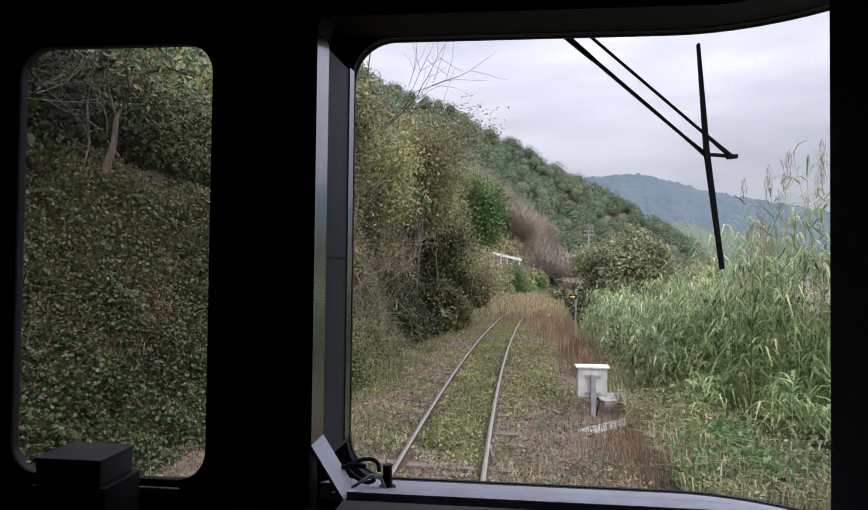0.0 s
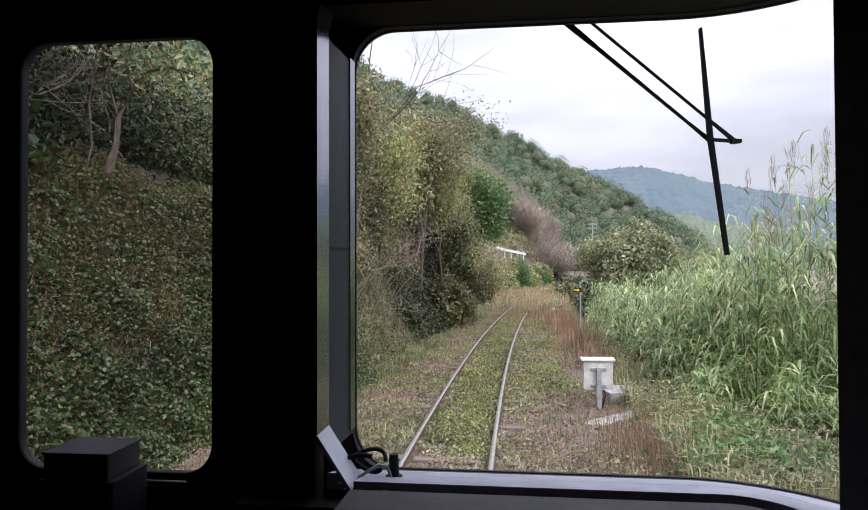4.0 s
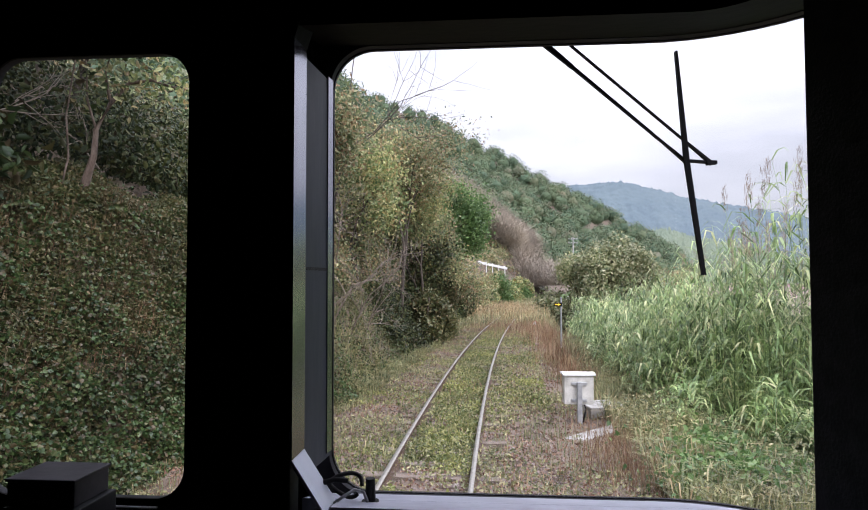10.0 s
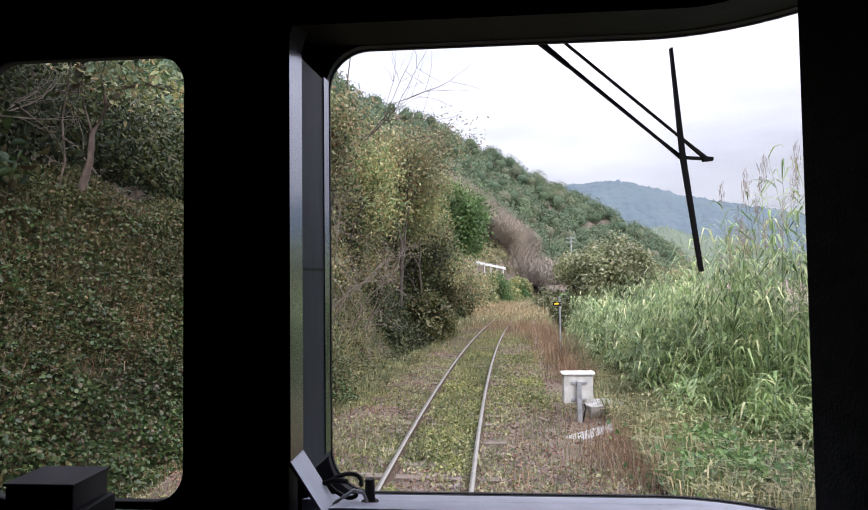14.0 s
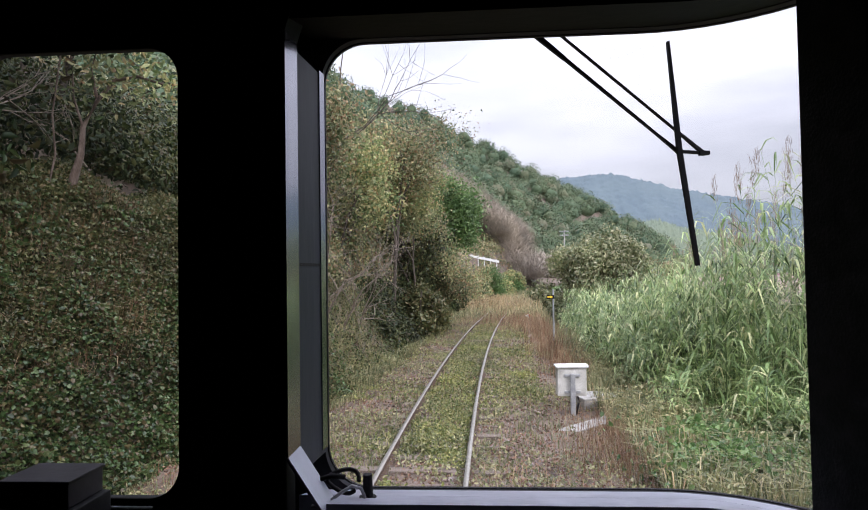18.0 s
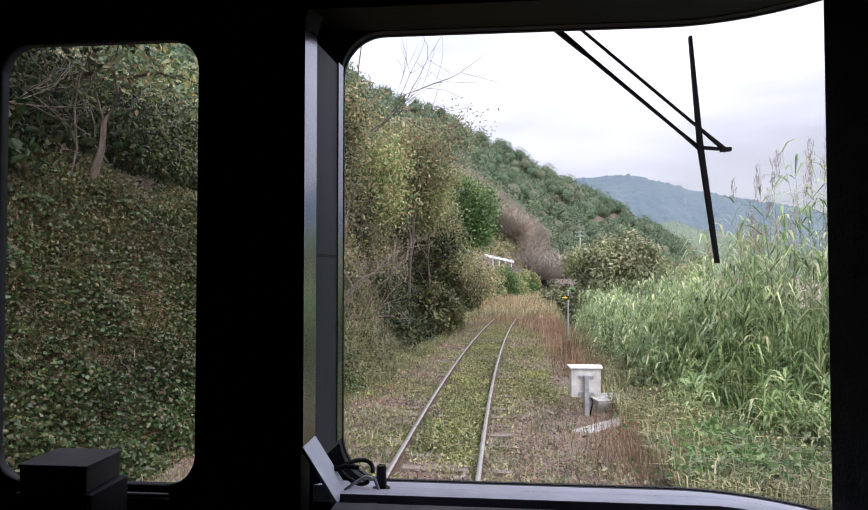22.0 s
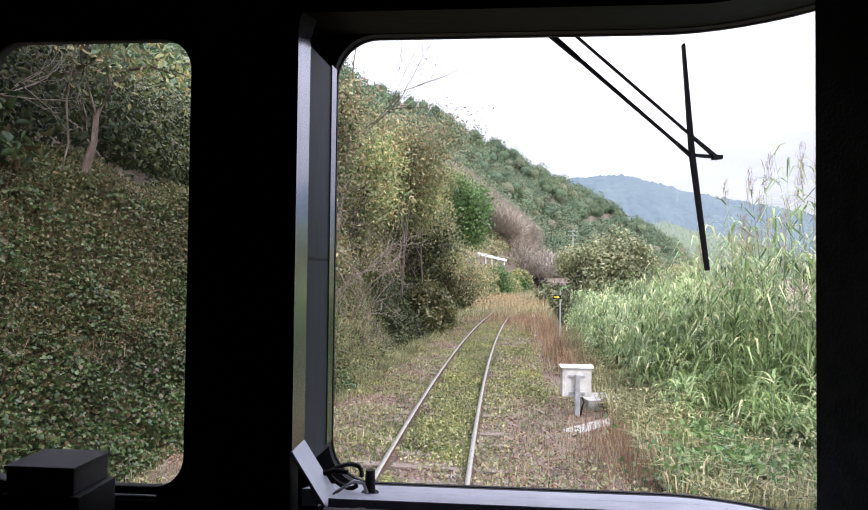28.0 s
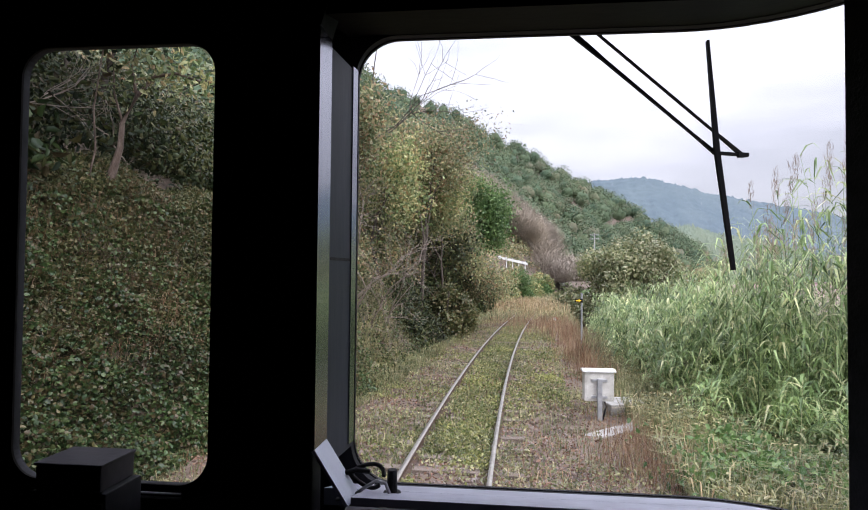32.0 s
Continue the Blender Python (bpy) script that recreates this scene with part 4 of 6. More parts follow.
clumps(760, 2, 26, 3.2, 17, 1.0, 170, 0.14, M["thicket"], "undergrowth", "dense dark undergrowth above the ivy bank", 0.7, True)
clumps(120, 18.5, 37, 1.5, 4.4, 0.75, 300, 0.11, M["olive"], "bank_scrub", "olive autumn scrub overhanging the bank", 0.4, True)
clumps(160, -14, 3, 3.0, 16, 1.2, 90, 0.2, M["thicket"], "rear_undergrowth", "dense dark undergrowth along the top of the bank", 0.6)
clumps(130, 21.5, 33, -0.2, 1.4, 0.5, 190, 0.12, M["thicket"], "bank_foot_shrubs", "dark leafy shrubs along the foot of the bank", 0.5, True)
clumps(520, 20, 56, 3.2, 25, 1.4, 120, 0.2, M["thicket"], "hillside_thicket", "dark green thicket high on the hillside", 0.5)
clumps(150, 44, 84, -2.4, 5, 0.8, 120, 0.2, M["yellowing"], "bend_scrub", "low olive scrub along the inside of the bend", 0.3)
clumps(170, 82, 96, 1.5, 14, 1.0, 110, 0.28, M["olive"], "slope_scrub", "olive scrub on the slope above the road", 0.3)
clumps(330, 24, 72, 2.4, 26, 1.5, 110, 0.24, M["olive"], "hillside_scrub", "olive and yellow autumn scrub on the hillside", 0.5)


# ---------------------------------------------------------------- trees
def grow(base, height, spread, way=(0, 0, 1), levels=4, first=0.09, bend=0.35, split=3):
    """Limbs as tapered paths; also gives the tips for the leaves."""
    paths, tips = [], []
    rng = np.random.default_rng(int(abs(base[0]) * 131 + abs(base[1]) * 977) + 5)

    def limb(p, v, length, rad, lev):
        k = 5
        pts, cur, dirn = [p], p.copy(), v / np.linalg.norm(v)
        for _ in range(k - 1):
            dirn = dirn + rng.normal(0, bend * 0.32, 3) + np.array([0, 0, 0.05])
            dirn /= np.linalg.norm(dirn)
            cur = cur + dirn * length / (k - 1)
            pts.append(cur.copy())
        paths.append((np.array(pts), np.linspace(rad, rad * 0.5, k)))
        if lev >= levels:
            tips.extend(pts[1:])
            return
        for i in range(split + (lev > 1)):
            at = pts[-1] if i == 0 else pts[int(rng.integers(2, k))]
            nv = dirn + rng.normal(0, spread, 3)
            limb(np.array(at), nv, length * rng.uniform(0.55, 0.8), rad * 0.52, lev + 1)
    limb(np.array(base, float), np.array(way, float), height * 0.42, first, 1)
    return paths, np.array(tips)


def tree(name, base, height, spread, mat, leaf, per, fuzz, label, way=(0, 0, 1), first=0.09, bend=0.35, levels=4, bark="bark", top=None, crown=None):
    base = (base[0], base[1], float(land(base[0], base[1])) - 0.15)
    paths, tips = grow(base, height, spread, way, levels, first, bend)
    if top is not None:
        o = np.array(base)
        k = (top - 0.3 - base[2]) / np.percentile(tips[:, 2] - base[2], 97)
        mid = np.median(tips[:, :2] - o[:2], axis=0)
        r = crown / np.percentile(np.hypot(*(tips[:, :2] - o[:2] - mid).T), 85)

        def fit(p):
            q = p - o
            share = np.clip(q[:, 2:3] * k / (top - base[2]), 0, 1)
            return o + np.concatenate([(q[:, :2] - mid * share) * r, q[:, 2:3] * k], 1)
        paths, tips = [(fit(p), w) for p, w in paths], fit(tips)
    t = thing(name, label, "tree" if "tree" in name else "bush", group="trees on the bank" if name == "tree" else "bushes beside the track")
    add("trunk", fast_mesh("trunk", *tube_arrays(paths, 5)), M[bark], t, "bare grey-brown trunk and limbs")
    if per:
        c = np.repeat(tips, per, 0) + rng.normal(size=(len(tips) * per, 3)) * fuzz
        add("crown", fast_mesh("crown", *leaf_arrays(c, leaf, ratio=0.5, oval=base[1] < 24)), M[mat], t, "loose leafy crown")
    return t


OL = "autumn tree with olive and yellowing leaves on the bank"
tree("tree", (-3.7, 18.0), 4.6, 0.62, "olive", 0.125, 60, 0.42, OL)
tree("tree", (-2.5, 22.0), 5.6, 0.6, "yellowing", 0.125, 72, 0.4, OL, top=7.4, crown=2.1)
tree("tree", (-1.1, 25.0), 7.4, 0.6, "olive", 0.125, 96, 0.5, OL, top=9.0, crown=2.3)
tree("tree", (-0.2, 27.5), 6.0, 0.6, "yellowing", 0.13, 78, 0.42, OL, top=7.6, crown=2.0)
tree("tree", (0.3, 30.5), 6.0, 0.6, "olive", 0.13, 62, 0.42, OL, top=5.6, crown=1.2)
tree("tree", (-4.8, 24.0), 7.0, 0.6, "thicket", 0.16, 40, 0.35, "dark green leafy tree behind the autumn trees", top=7.6, crown=1.5)
tree("tree", (-0.4, 31.0), 6.0, 0.62, "thicket", 0.18, 24, 0.35, "dark green leafy tree on the bank by the bend")
tree("tree", (2.9, 46.0), 8.4, 0.6, "bright", 0.26, 70, 0.5, "bright green young tree at the foot of the hill", top=9.0, crown=1.5)
tree("tree", (-5.6, 16.5), 7.0, 0.55, "olive", 0.12, 0, 0.3, "leafless tree with thin reaching branches", way=(0.35, 0.1, 1), first=0.07)
tree("tree", (-4.9, 14.6), 4.0, 0.8, "olive", 0.12, 0, 0.3, "tangled leafless grey shrub hanging over the bank", way=(0.7, 0, 0.5), first=0.035, bark="twig")
tree("tree", (-4.4, 16.6), 3.6, 0.85, "olive", 0.12, 0, 0.3, "tangled leafless grey shrub hanging over the bank", way=(0.8, -0.2, 0.35), first=0.03, bark="twig")
lt = thing("tree", "small leaning tree with a brown stem and yellow-green leaves", "tree", group="trees on the bank")
g0 = float(land(-5.95, 10.7)) - 0.15
stem = [np.array([(-6.3, 10.7, g0), (-6.15, 10.7, g0 + 0.45), (-6.0, 10.65, g0 + 0.85), (-5.97, 10.65, g0 + 1.3), (-5.7, 10.6, g0 + 1.75), (-5.4, 10.6, g0 + 2.1)]),
        np.array([(-5.4, 10.6, g0 + 2.1), (-5.0, 10.6, g0 + 2.15), (-4.6, 10.5, g0 + 2.0), (-4.3, 10.5, g0 + 1.9)]),
        np.array([(-5.7, 10.6, g0 + 1.75), (-5.75, 10.5, g0 + 2.2), (-5.6, 10.4, g0 + 2.6), (-5.2, 10.4, g0 + 2.9)]),
        np.array([(-5.97, 10.65, g0 + 1.3), (-6.1, 10.6, g0 + 1.8), (-6.15, 10.6, g0 + 2.6), (-6.1, 10.6, g0 + 3.4)]),
        np.array([(-6.5, 10.5, g0 + 0.1), (-6.35, 10.5, g0 + 0.8), (-6.4, 10.5, g0 + 1.5), (-6.25, 10.5, g0 + 2.6), (-6.3, 10.5, g0 + 3.6)])]
stem = [a + np.array([0.25, 0, 0]) for a in stem]
wid = [(0.1, 0.075, 0.055, 0.045, 0.038, 0.03), (0.033, 0.025, 0.018, 0.008), (0.03, 0.022, 0.015, 0.008), (0.022, 0.018, 0.014, 0.01), (0.018, 0.017, 0.015, 0.014, 0.01)]
add("trunk", fast_mesh("trunk", *tube_arrays([(a, np.array(w)) for a, w in zip(stem, wid)], 7)), M["stem"], lt, "crooked brown stem with hanging vines")
tips = np.concatenate([stem[1], stem[2], stem[2][1:], stem[1][1:], (stem[1][1:] + stem[2][1:]) / 2])
c = np.repeat(tips, 34, 0) + rng.normal(size=(len(tips) * 34, 3)) * (0.3, 0.35, 0.13)
add("crown", fast_mesh("crown", *leaf_arrays(c, 0.13, ratio=0.45, oval=True)), M["yellowing"], lt, "drooping yellow-green leaves")
lt2 = thing("bush", "broad-leaved evergreen shrub at the top of the bank", "bush", group="bushes beside the track")
g1 = float(land(-6.7, 9.6)) - 0.1
stem = [np.array([(-6.7, 9.6, g1), (-6.7 + a, 9.55, g1 + 0.5), (-6.6 + 2 * a, 9.5, g1 + b)]) for a, b in ((-0.2, 0.9), (0.05, 1.1), (0.2, 0.7), (0.0, 0.5))]
add("trunk", fast_mesh("trunk", *tube_arrays([(a, np.array((0.02, 0.015, 0.006))) for a in stem], 5)), M["bark"], lt2, "thin stems")
c = np.repeat(np.concatenate([s_[1:] for s_ in stem]), 9, 0) + rng.normal(size=(72, 3)) * 0.17
add("crown", fast_mesh("crown", *leaf_arrays(c, 0.27, ratio=0.45, oval=True)), M["ivy"], lt2, "large drooping leaves")
tree("tree", (-8.6, 10.2), 5.2, 0.6, "thicket", 0.14, 8, 0.3, "dark leafy tree among the undergrowth", first=0.08)
tree("tree", (-9.2, 14.6), 6.0, 0.6, "thicket", 0.15, 9, 0.35, "dark leafy tree among the undergrowth", first=0.1)
tree("tree", (-7.6, 9.4), 3.6, 0.85, "olive", 0.12, 0, 0.3, "thin bare vines and branches in the undergrowth", way=(0.4, 0.4, 0.8), first=0.03, bark="twig")
tree("tree", (-6.9, 13.8), 3.6, 0.9, "olive", 0.12, 0, 0.3, "thin bare vines and branches in the undergrowth", way=(-0.2, -0.4, 0.9), first=0.03, bark="twig")
tree("tree", (-3.4, 20.0), 10.5, 0.5, "olive", 0.12, 0, 0.3, "tall leafless tree with thin reaching branches", way=(0.3, 0.0, 1), first=0.05)
TW = "tangle of bare grey twigs hanging from the bank"
for bx0, by0, w0 in ((-2.7, 17.0, (0.5, -0.5, 0.7)), (-2.3, 18.4, (0.5, -0.3, 0.8)), (-2.9, 15.6, (0.6, -0.2, 0.8)), (-2.0, 19.6, (0.4, -0.5, 0.7)), (-3.1, 19.0, (0.3, -0.4, 1.0))):
    tree("bush", (bx0, by0), 3.6, 0.75, "olive", 0.12, 0, 0.3, TW, way=w0, first=0.028, bark="twig")
# added trees, mostly above the view, that keep sky light off the bank
SH = "tall dark-leaved tree added to shade the bank"
tree("tree", (-7.9, 6.5), 8.5, 0.6, "thicket", 0.16, 60, 0.4, SH, way=(0.25, 0, 1), first=0.13)
tree("tree", (-9.6, 12.6), 9.5, 0.6, "thicket", 0.16, 60, 0.4, SH, way=(0.2, 0, 1), first=0.14)
tree("tree", (-9.2, 15.4), 8.5, 0.6, "thicket", 0.16, 60, 0.4, SH, way=(0.15, 0, 1), first=0.13)
tree("tree", (-12.0, 9.0), 10.0, 0.6, "thicket", 0.17, 60, 0.45, SH, first=0.15)
tree("tree", (-12.5, 17.0), 10.0, 0.6, "thicket", 0.17, 60, 0.45, SH, first=0.15)
tree("bush", (3.6, 50.0), 2.6, 0.8, "yellowing", 0.18, 20, 0.4, "low yellow-green bush by the bend", first=0.04)
tree("bush", (7.0, 60.0), 3.2, 0.8, "bright", 0.18, 18, 0.4, "low green bush beside the bend", first=0.05)
tree("bush", (5.0, 57.0), 2.8, 0.8, "olive", 0.18, 18, 0.4, "low olive bush beside the bend", first=0.05)


def dome_bush(cx, cy, rx_, ry_, h, mat, leaf, count, label, branches=7):
    z0 = float(land(cx, cy))
    t = thing("bush", label, "bush")
    paths = []
    for i in range(branches):
        a = rng.uniform(0, 2 * math.pi)
        e = np.array([cx + math.cos(a) * rx_ * 0.6, cy + math.sin(a) * ry_ * 0.6, z0 + h * rng.uniform(0.5, 0.85)])
        b = np.array([cx, cy, z0 - 0.1])
        m = (b + e) / 2 + rng.normal(0, 0.3, 3)
        paths.append((np.array([b, m, e]), np.array([0.1, 0.07, 0.03])))
    add("trunk", fast_mesh("trunk", *tube_arrays(paths, 5)), M["bark"], t, "grey-brown stems")
    lumps = rand_dirs(80, 0.3)
    lumps[:, 2] = np.abs(lumps[:, 2])
    lumps = lumps * np.concatenate([rng.uniform(0.9, 1.0, (52, 1)), rng.uniform(0.35, 0.8, (28, 1))])
    lc = np.array([cx, cy, z0]) + lumps * (rx_ * 0.82, ry_ * 0.82, h * 0.86)
    k = rng.integers(0, 80, count)
    w = rand_dirs(count, 0.2) * rng.uniform(0.5, 1.0, (count, 1)) * (rx_ * 0.24, ry_ * 0.24, h * 0.17)
    c = lc[k] + w
    add("crown", fast_mesh("crown", *leaf_arrays(c, leaf, ratio=0.6, face=w, stray=1.0)), M[mat], t, "dense rounded crown")


dome_bush(0.3, 30.5, 1.5, 1.6, 3.2, "creeper", 0.14, 11000, "dark leafy bush at the foot of the autumn trees")
dome_bush(0.1, 26.5, 1.4, 1.5, 2.4, "creeper", 0.13, 11000, "dark bush at the foot of the autumn trees")
dome_bush(1.9, 41.0, 1.4, 1.6, 3.4, "thicket", 0.18, 7000, "dark bush below the green tree")
dome_bush(4.6, 55.0, 2.4, 2.0, 2.3, "yellowing", 0.22, 7000, "yellow-green bush along the inside of the bend")
dome_bush(7.4, 71.0, 2.6, 2.2, 2.6, "olive", 0.26, 6000, "olive bush along the inside of the bend")
dome_bush(11.2, 77.0, 2.0, 1.8, 2.0, "bright", 0.26, 4000, "low fresh green bush along the inside of the bend")
dome_bush(14.2, 49, 6.2, 4.4, 8.3, "dome", 0.26, 36000, "large dome-shaped evergreen bush with pale flower heads")
dome_bush(13.0, 46.5, 3.4, 2.2, 3.4, "thicket", 0.2, 9000, "dark ivy-hung shrub at the foot of the evergreen bush")
dome_bush(16.6, 50.5, 2.2, 2.2, 5.6, "yellowing", 0.22, 6000, "yellow-leaved bush beside the evergreen bush")
tree("bush", (17.0, 46.0), 5.5, 0.7, "olive", 0.12, 0, 0.3, "leafless grey shrub beside the evergreen bush", first=0.05, bark="twig")
dome_bush(18.5, 58, 4.0, 4.0, 5.6, "bright", 0.26, 7000, "yellow-green bush behind the evergreen bush")
dome_bush(26, 66, 6.0, 5.0, 7.0, "olive", 0.3, 9000, "olive scrub behind the reeds")
dome_bush(21, 44, 3.6, 3.6, 4.6, "olive", 0.26, 6000, "olive scrub behind the reeds")

# ---------------------------------------------------------------- trackside things
gz = float(land(2.95, 12.2))
tb = thing("trackside_box", "cream metal equipment box on a steel post beside the track", "equipment box", pose(2.95, 12.2, gz, 0, 0, -4))
tbody = part("body", box_bm(-0.28, 0.28, -0.15, 0.15, 0.36, 0.92, 0.012), M["boxpaint"], tb)
part("back_panel", box_bm(-0.24, 0.24, -0.156, -0.1505, 0.4, 0.88, 0.002), M["boxpaint"], tbody)
for sx in (-1, 1):
    for sz in (0.43, 0.85):
        part("screw", box_bm(sx * 0.225 - 0.008, sx * 0.225 + 0.008, -0.162, -0.1565, sz - 0.008, sz + 0.008), M["steel"], tbody)
part("lid", prism_bm([(-0.19, 0.92), (0.19, 0.92), (0.19, 0.945), (0, 0.965), (-0.19, 0.945)], -0.315, 0.315, "x"), M["white"], tb, "pale overhanging lid")
part("post", box_bm(-0.045, 0.045, -0.24, -0.155, 0, 0.8, 0.006), M["steel"], tb, "galvanised steel post")
part("clamp", box_bm(-0.15, 0.15, -0.185, -0.15, 0.74, 0.79, 0.004), M["steel"], tb)
part("clamp", box_bm(-0.15, 0.15, -0.185, -0.15, 0.42, 0.47, 0.004), M["steel"], tb)
cv, cp = tube_arrays([(np.array([(0.1, -0.16, 0.36), (0.13, -0.19, 0.27), (0.1, -0.2, 0.2), (0.07, -0.19, 0.05), (0.08, -0.18, -0.05)]), np.full(5, 0.018))], 7)
add("cable", fast_mesh("cable", cv, cp), M["rubber"], tb, "black rubber cable")
slab = part("concrete_slab", box_bm(-0.4, 0.4, -0.3, 0.3, -0.1, 0.22, 0.02), M["concrete"], None)
slab.matrix_world = pose(3.6, 12.9, float(land(3.6, 12.9)), 3, 0, 14)
tagged(slab, "weathered pale concrete block beside the equipment box", "concrete block")
kerb = part("concrete_duct", box_bm(-0.16, 0.16, -1.6, 1.6, -0.1, 0.07, 0.015), M["concrete"], None)
kerb.matrix_world = pose(2.55, 10.9, float(land(2.55, 10.9)) - 0.045, 1, 3, -52)
tagged(kerb, "half-buried concrete cable duct lying in the weeds", "cable duct")

gz = float(land(4.85, 22.5))
mp_ = thing("marker_post", "grey round steel post with a black arrow plate", "marker post", pose(4.85, 22.5, gz))
cv, cp = tube_arrays([(np.array([(0, 0, -0.1), (0, 0, 1.0), (0, 0, 2.12)]), np.full(3, 0.032))], 10)
add("post", fast_mesh("post", cv, cp), M["steel"], mp_)
part("cap", box_bm(-0.034, 0.034, -0.034, 0.034, 2.12, 2.14, 0.008), M["steel"], mp_)
plate = part("arrow_plate", box_bm(-0.25, 0.03, -0.05, -0.036, 1.8, 1.94, 0.004), M["rubber"], mp_, "black plate")
part("arrow", prism_bm([(-0.22, 1.845), (-0.12, 1.845), (-0.12, 1.815), (-0.01, 1.87), (-0.12, 1.925), (-0.12, 1.895), (-0.22, 1.895)], -0.054, -0.0505, "y"), M["yellow"], plate, "yellow arrow")
part("bracket", box_bm(-0.05, 0.05, -0.036, 0.036, 1.855, 1.885, 0.003), M["steel"], mp_)

# the yellow buffer frame and the shed past the reeds
bx0 = float(track_x(36.5)) + 4.3
bf = thing("barrier", "bright yellow steel barrier of a frame and a slanting beam", "barrier", pose(bx0, 36.5, float(land(bx0, 36.5)) - 0.25, 0, 0, -14))
for sx in (-0.1, 0.62):
    part("upright", box_bm(sx - 0.09, sx + 0.09, -0.09, 0.09, -0.1, 1.08, 0.01), M["yellow"], bf)
part("crossbar", box_bm(-0.19, 0.71, -0.1, 0.1, 1.085, 1.2, 0.01), M["yellow"], bf)
part("lower_bar", box_bm(0.0, 0.52, -0.07, 0.07, 0.36, 0.48, 0.01), M["yellow"], bf)
part("slanting_beam", prism_bm([(-0.72, -0.1), (-0.42, -0.1), (0.34, 1.36), (0.08, 1.46)], -0.3, -0.115, "y"), M["yellow"], bf)

sx0 = float(track_x(40)) + 7.0
sz0 = float(land(sx0, 40))
sd = thing("shed", "small dark timber shed with a grey plank roof", "shed", pose(sx0, 40, sz0, 0, 0, -24))
part("wall", box_bm(-1.2, 1.2, -0.9, 0.9, -0.3, 1.35), M["sleeper"], sd, "dark weathered boards")
for i in range(8):
    yy = -1.08 + i * 0.27
    zz = 1.36 + i * 0.075
    part("roof_plank", prism_bm([(yy, zz), (yy + 0.29, zz + 0.08), (yy + 0.29, zz + 0.105), (yy, zz + 0.025)], -1.4, 1.4, "x"), M["concrete"], sd, "grey weathered plank")
for wx in (-0.55, 0.5):
    wn_ = part("window", box_bm(wx - 0.2, wx + 0.2, -0.93, -0.903, 0.55, 1.05, 0.004), M["white"], sd, "white-framed small window")
    part("pane", box_bm(wx - 0.15, wx + 0.15, -0.938, -0.9305, 0.6, 1.0), M["rubber"], wn_, "dark glass")

dx0 = float(track_x(35)) + 1.9
dk = thing("disc_marker", "small white disc with a red rim on a low post", "marker", pose(dx0, 35, float(land(dx0, 35)) - 0.2, 0, 0, -8))
part("post", box_bm(-0.02, 0.02, -0.02, 0.02, -0.1, 0.42, 0.003), M["steel"], dk)
bm = bmesh.new()
bmesh.ops.create_cone(bm, cap_ends=True, segments=24, radius1=0.14, radius2=0.14, depth=0.02, matrix=Matrix.Translation((0, -0.033, 0.45)) @ Matrix.Rotation(math.pi / 2, 4, "X"))
rim = part("disc", bm, M["red"], dk, "red rim")
bm = bmesh.new()
bmesh.ops.create_cone(bm, cap_ends=True, segments=24, radius1=0.105, radius2=0.105, depth=0.006, matrix=Matrix.Translation((0, -0.0465, 0.45)) @ Matrix.Rotation(math.pi / 2, 4, "X"))
part("face", bm, M["white"], rim, "white face")

# low edging of concrete lengths on the sea side
edging = thing("track_edging", "low weathered concrete edging along the track bed", "edging")
eg_me = bpy.data.meshes.new("edging_block")
eb = box_bm(-0.1, 0.1, -0.47, 0.47, -0.2, 0.07, 0.015)
eb.to_mesh(eg_me)
eb.free()
eg_me.materials.append(M["stone"])
for i in range(22):
    yy = 26.0 + i * 0.98
    xx = float(track_x(yy)) + 2.0
    ob = new("edging_block", eg_me)
    ob.parent = edging
    ob.matrix_basis = pose(xx + rng.normal(0, 0.03), yy, float(land(xx, yy)) - 0.03 + rng.normal(0, 0.02), rng.normal(0, 1), rng.normal(0, 2), -math.degrees(math.atan(0.089 + 0.003 * yy)) + rng.normal(0, 1.5))


def guardrail():
    t = thing("guardrail", "white roadside guardrail on the hillside", "guardrail")
    for i in range(5):
        x, y = 6.8 + i * 0.8, 80.0
        z = 4.75 - i * 0.18
        part("post", box_bm(x - 0.05, x + 0.05, y + 0.1, y + 0.2, min(float(land(x, y)), z - 0.5) - 0.2, z + 0.1), M["white"], t)
    part("beam", prism_bm([(6.5, 4.5), (10.3, 3.65), (10.3, 3.95), (6.5, 4.8)], 79.95, 80.09, "y"), M["white"], t, "white steel beam")


guardrail()
dome_bush(8.4, 77.0, 2.6, 1.8, 3.6 - float(land(8.4, 77.0)), "olive", 0.3, 6000, "olive scrub on the slope below the road")
dome_bush(11.6, 78.0, 2.2, 1.8, 2.9 - float(land(11.6, 78.0)), "yellowing", 0.3, 4500, "yellowing scrub on the slope below the road")
dome_bush(6.8, 62.0, 2.2, 2.0, 2.2, "bright", 0.22, 4500, "low fresh green bush at the inside of the bend")
dome_bush(8.6, 66.0, 2.0, 2.0, 2.4, "yellowing", 0.22, 4000, "low yellow-green bush at the inside of the bend")

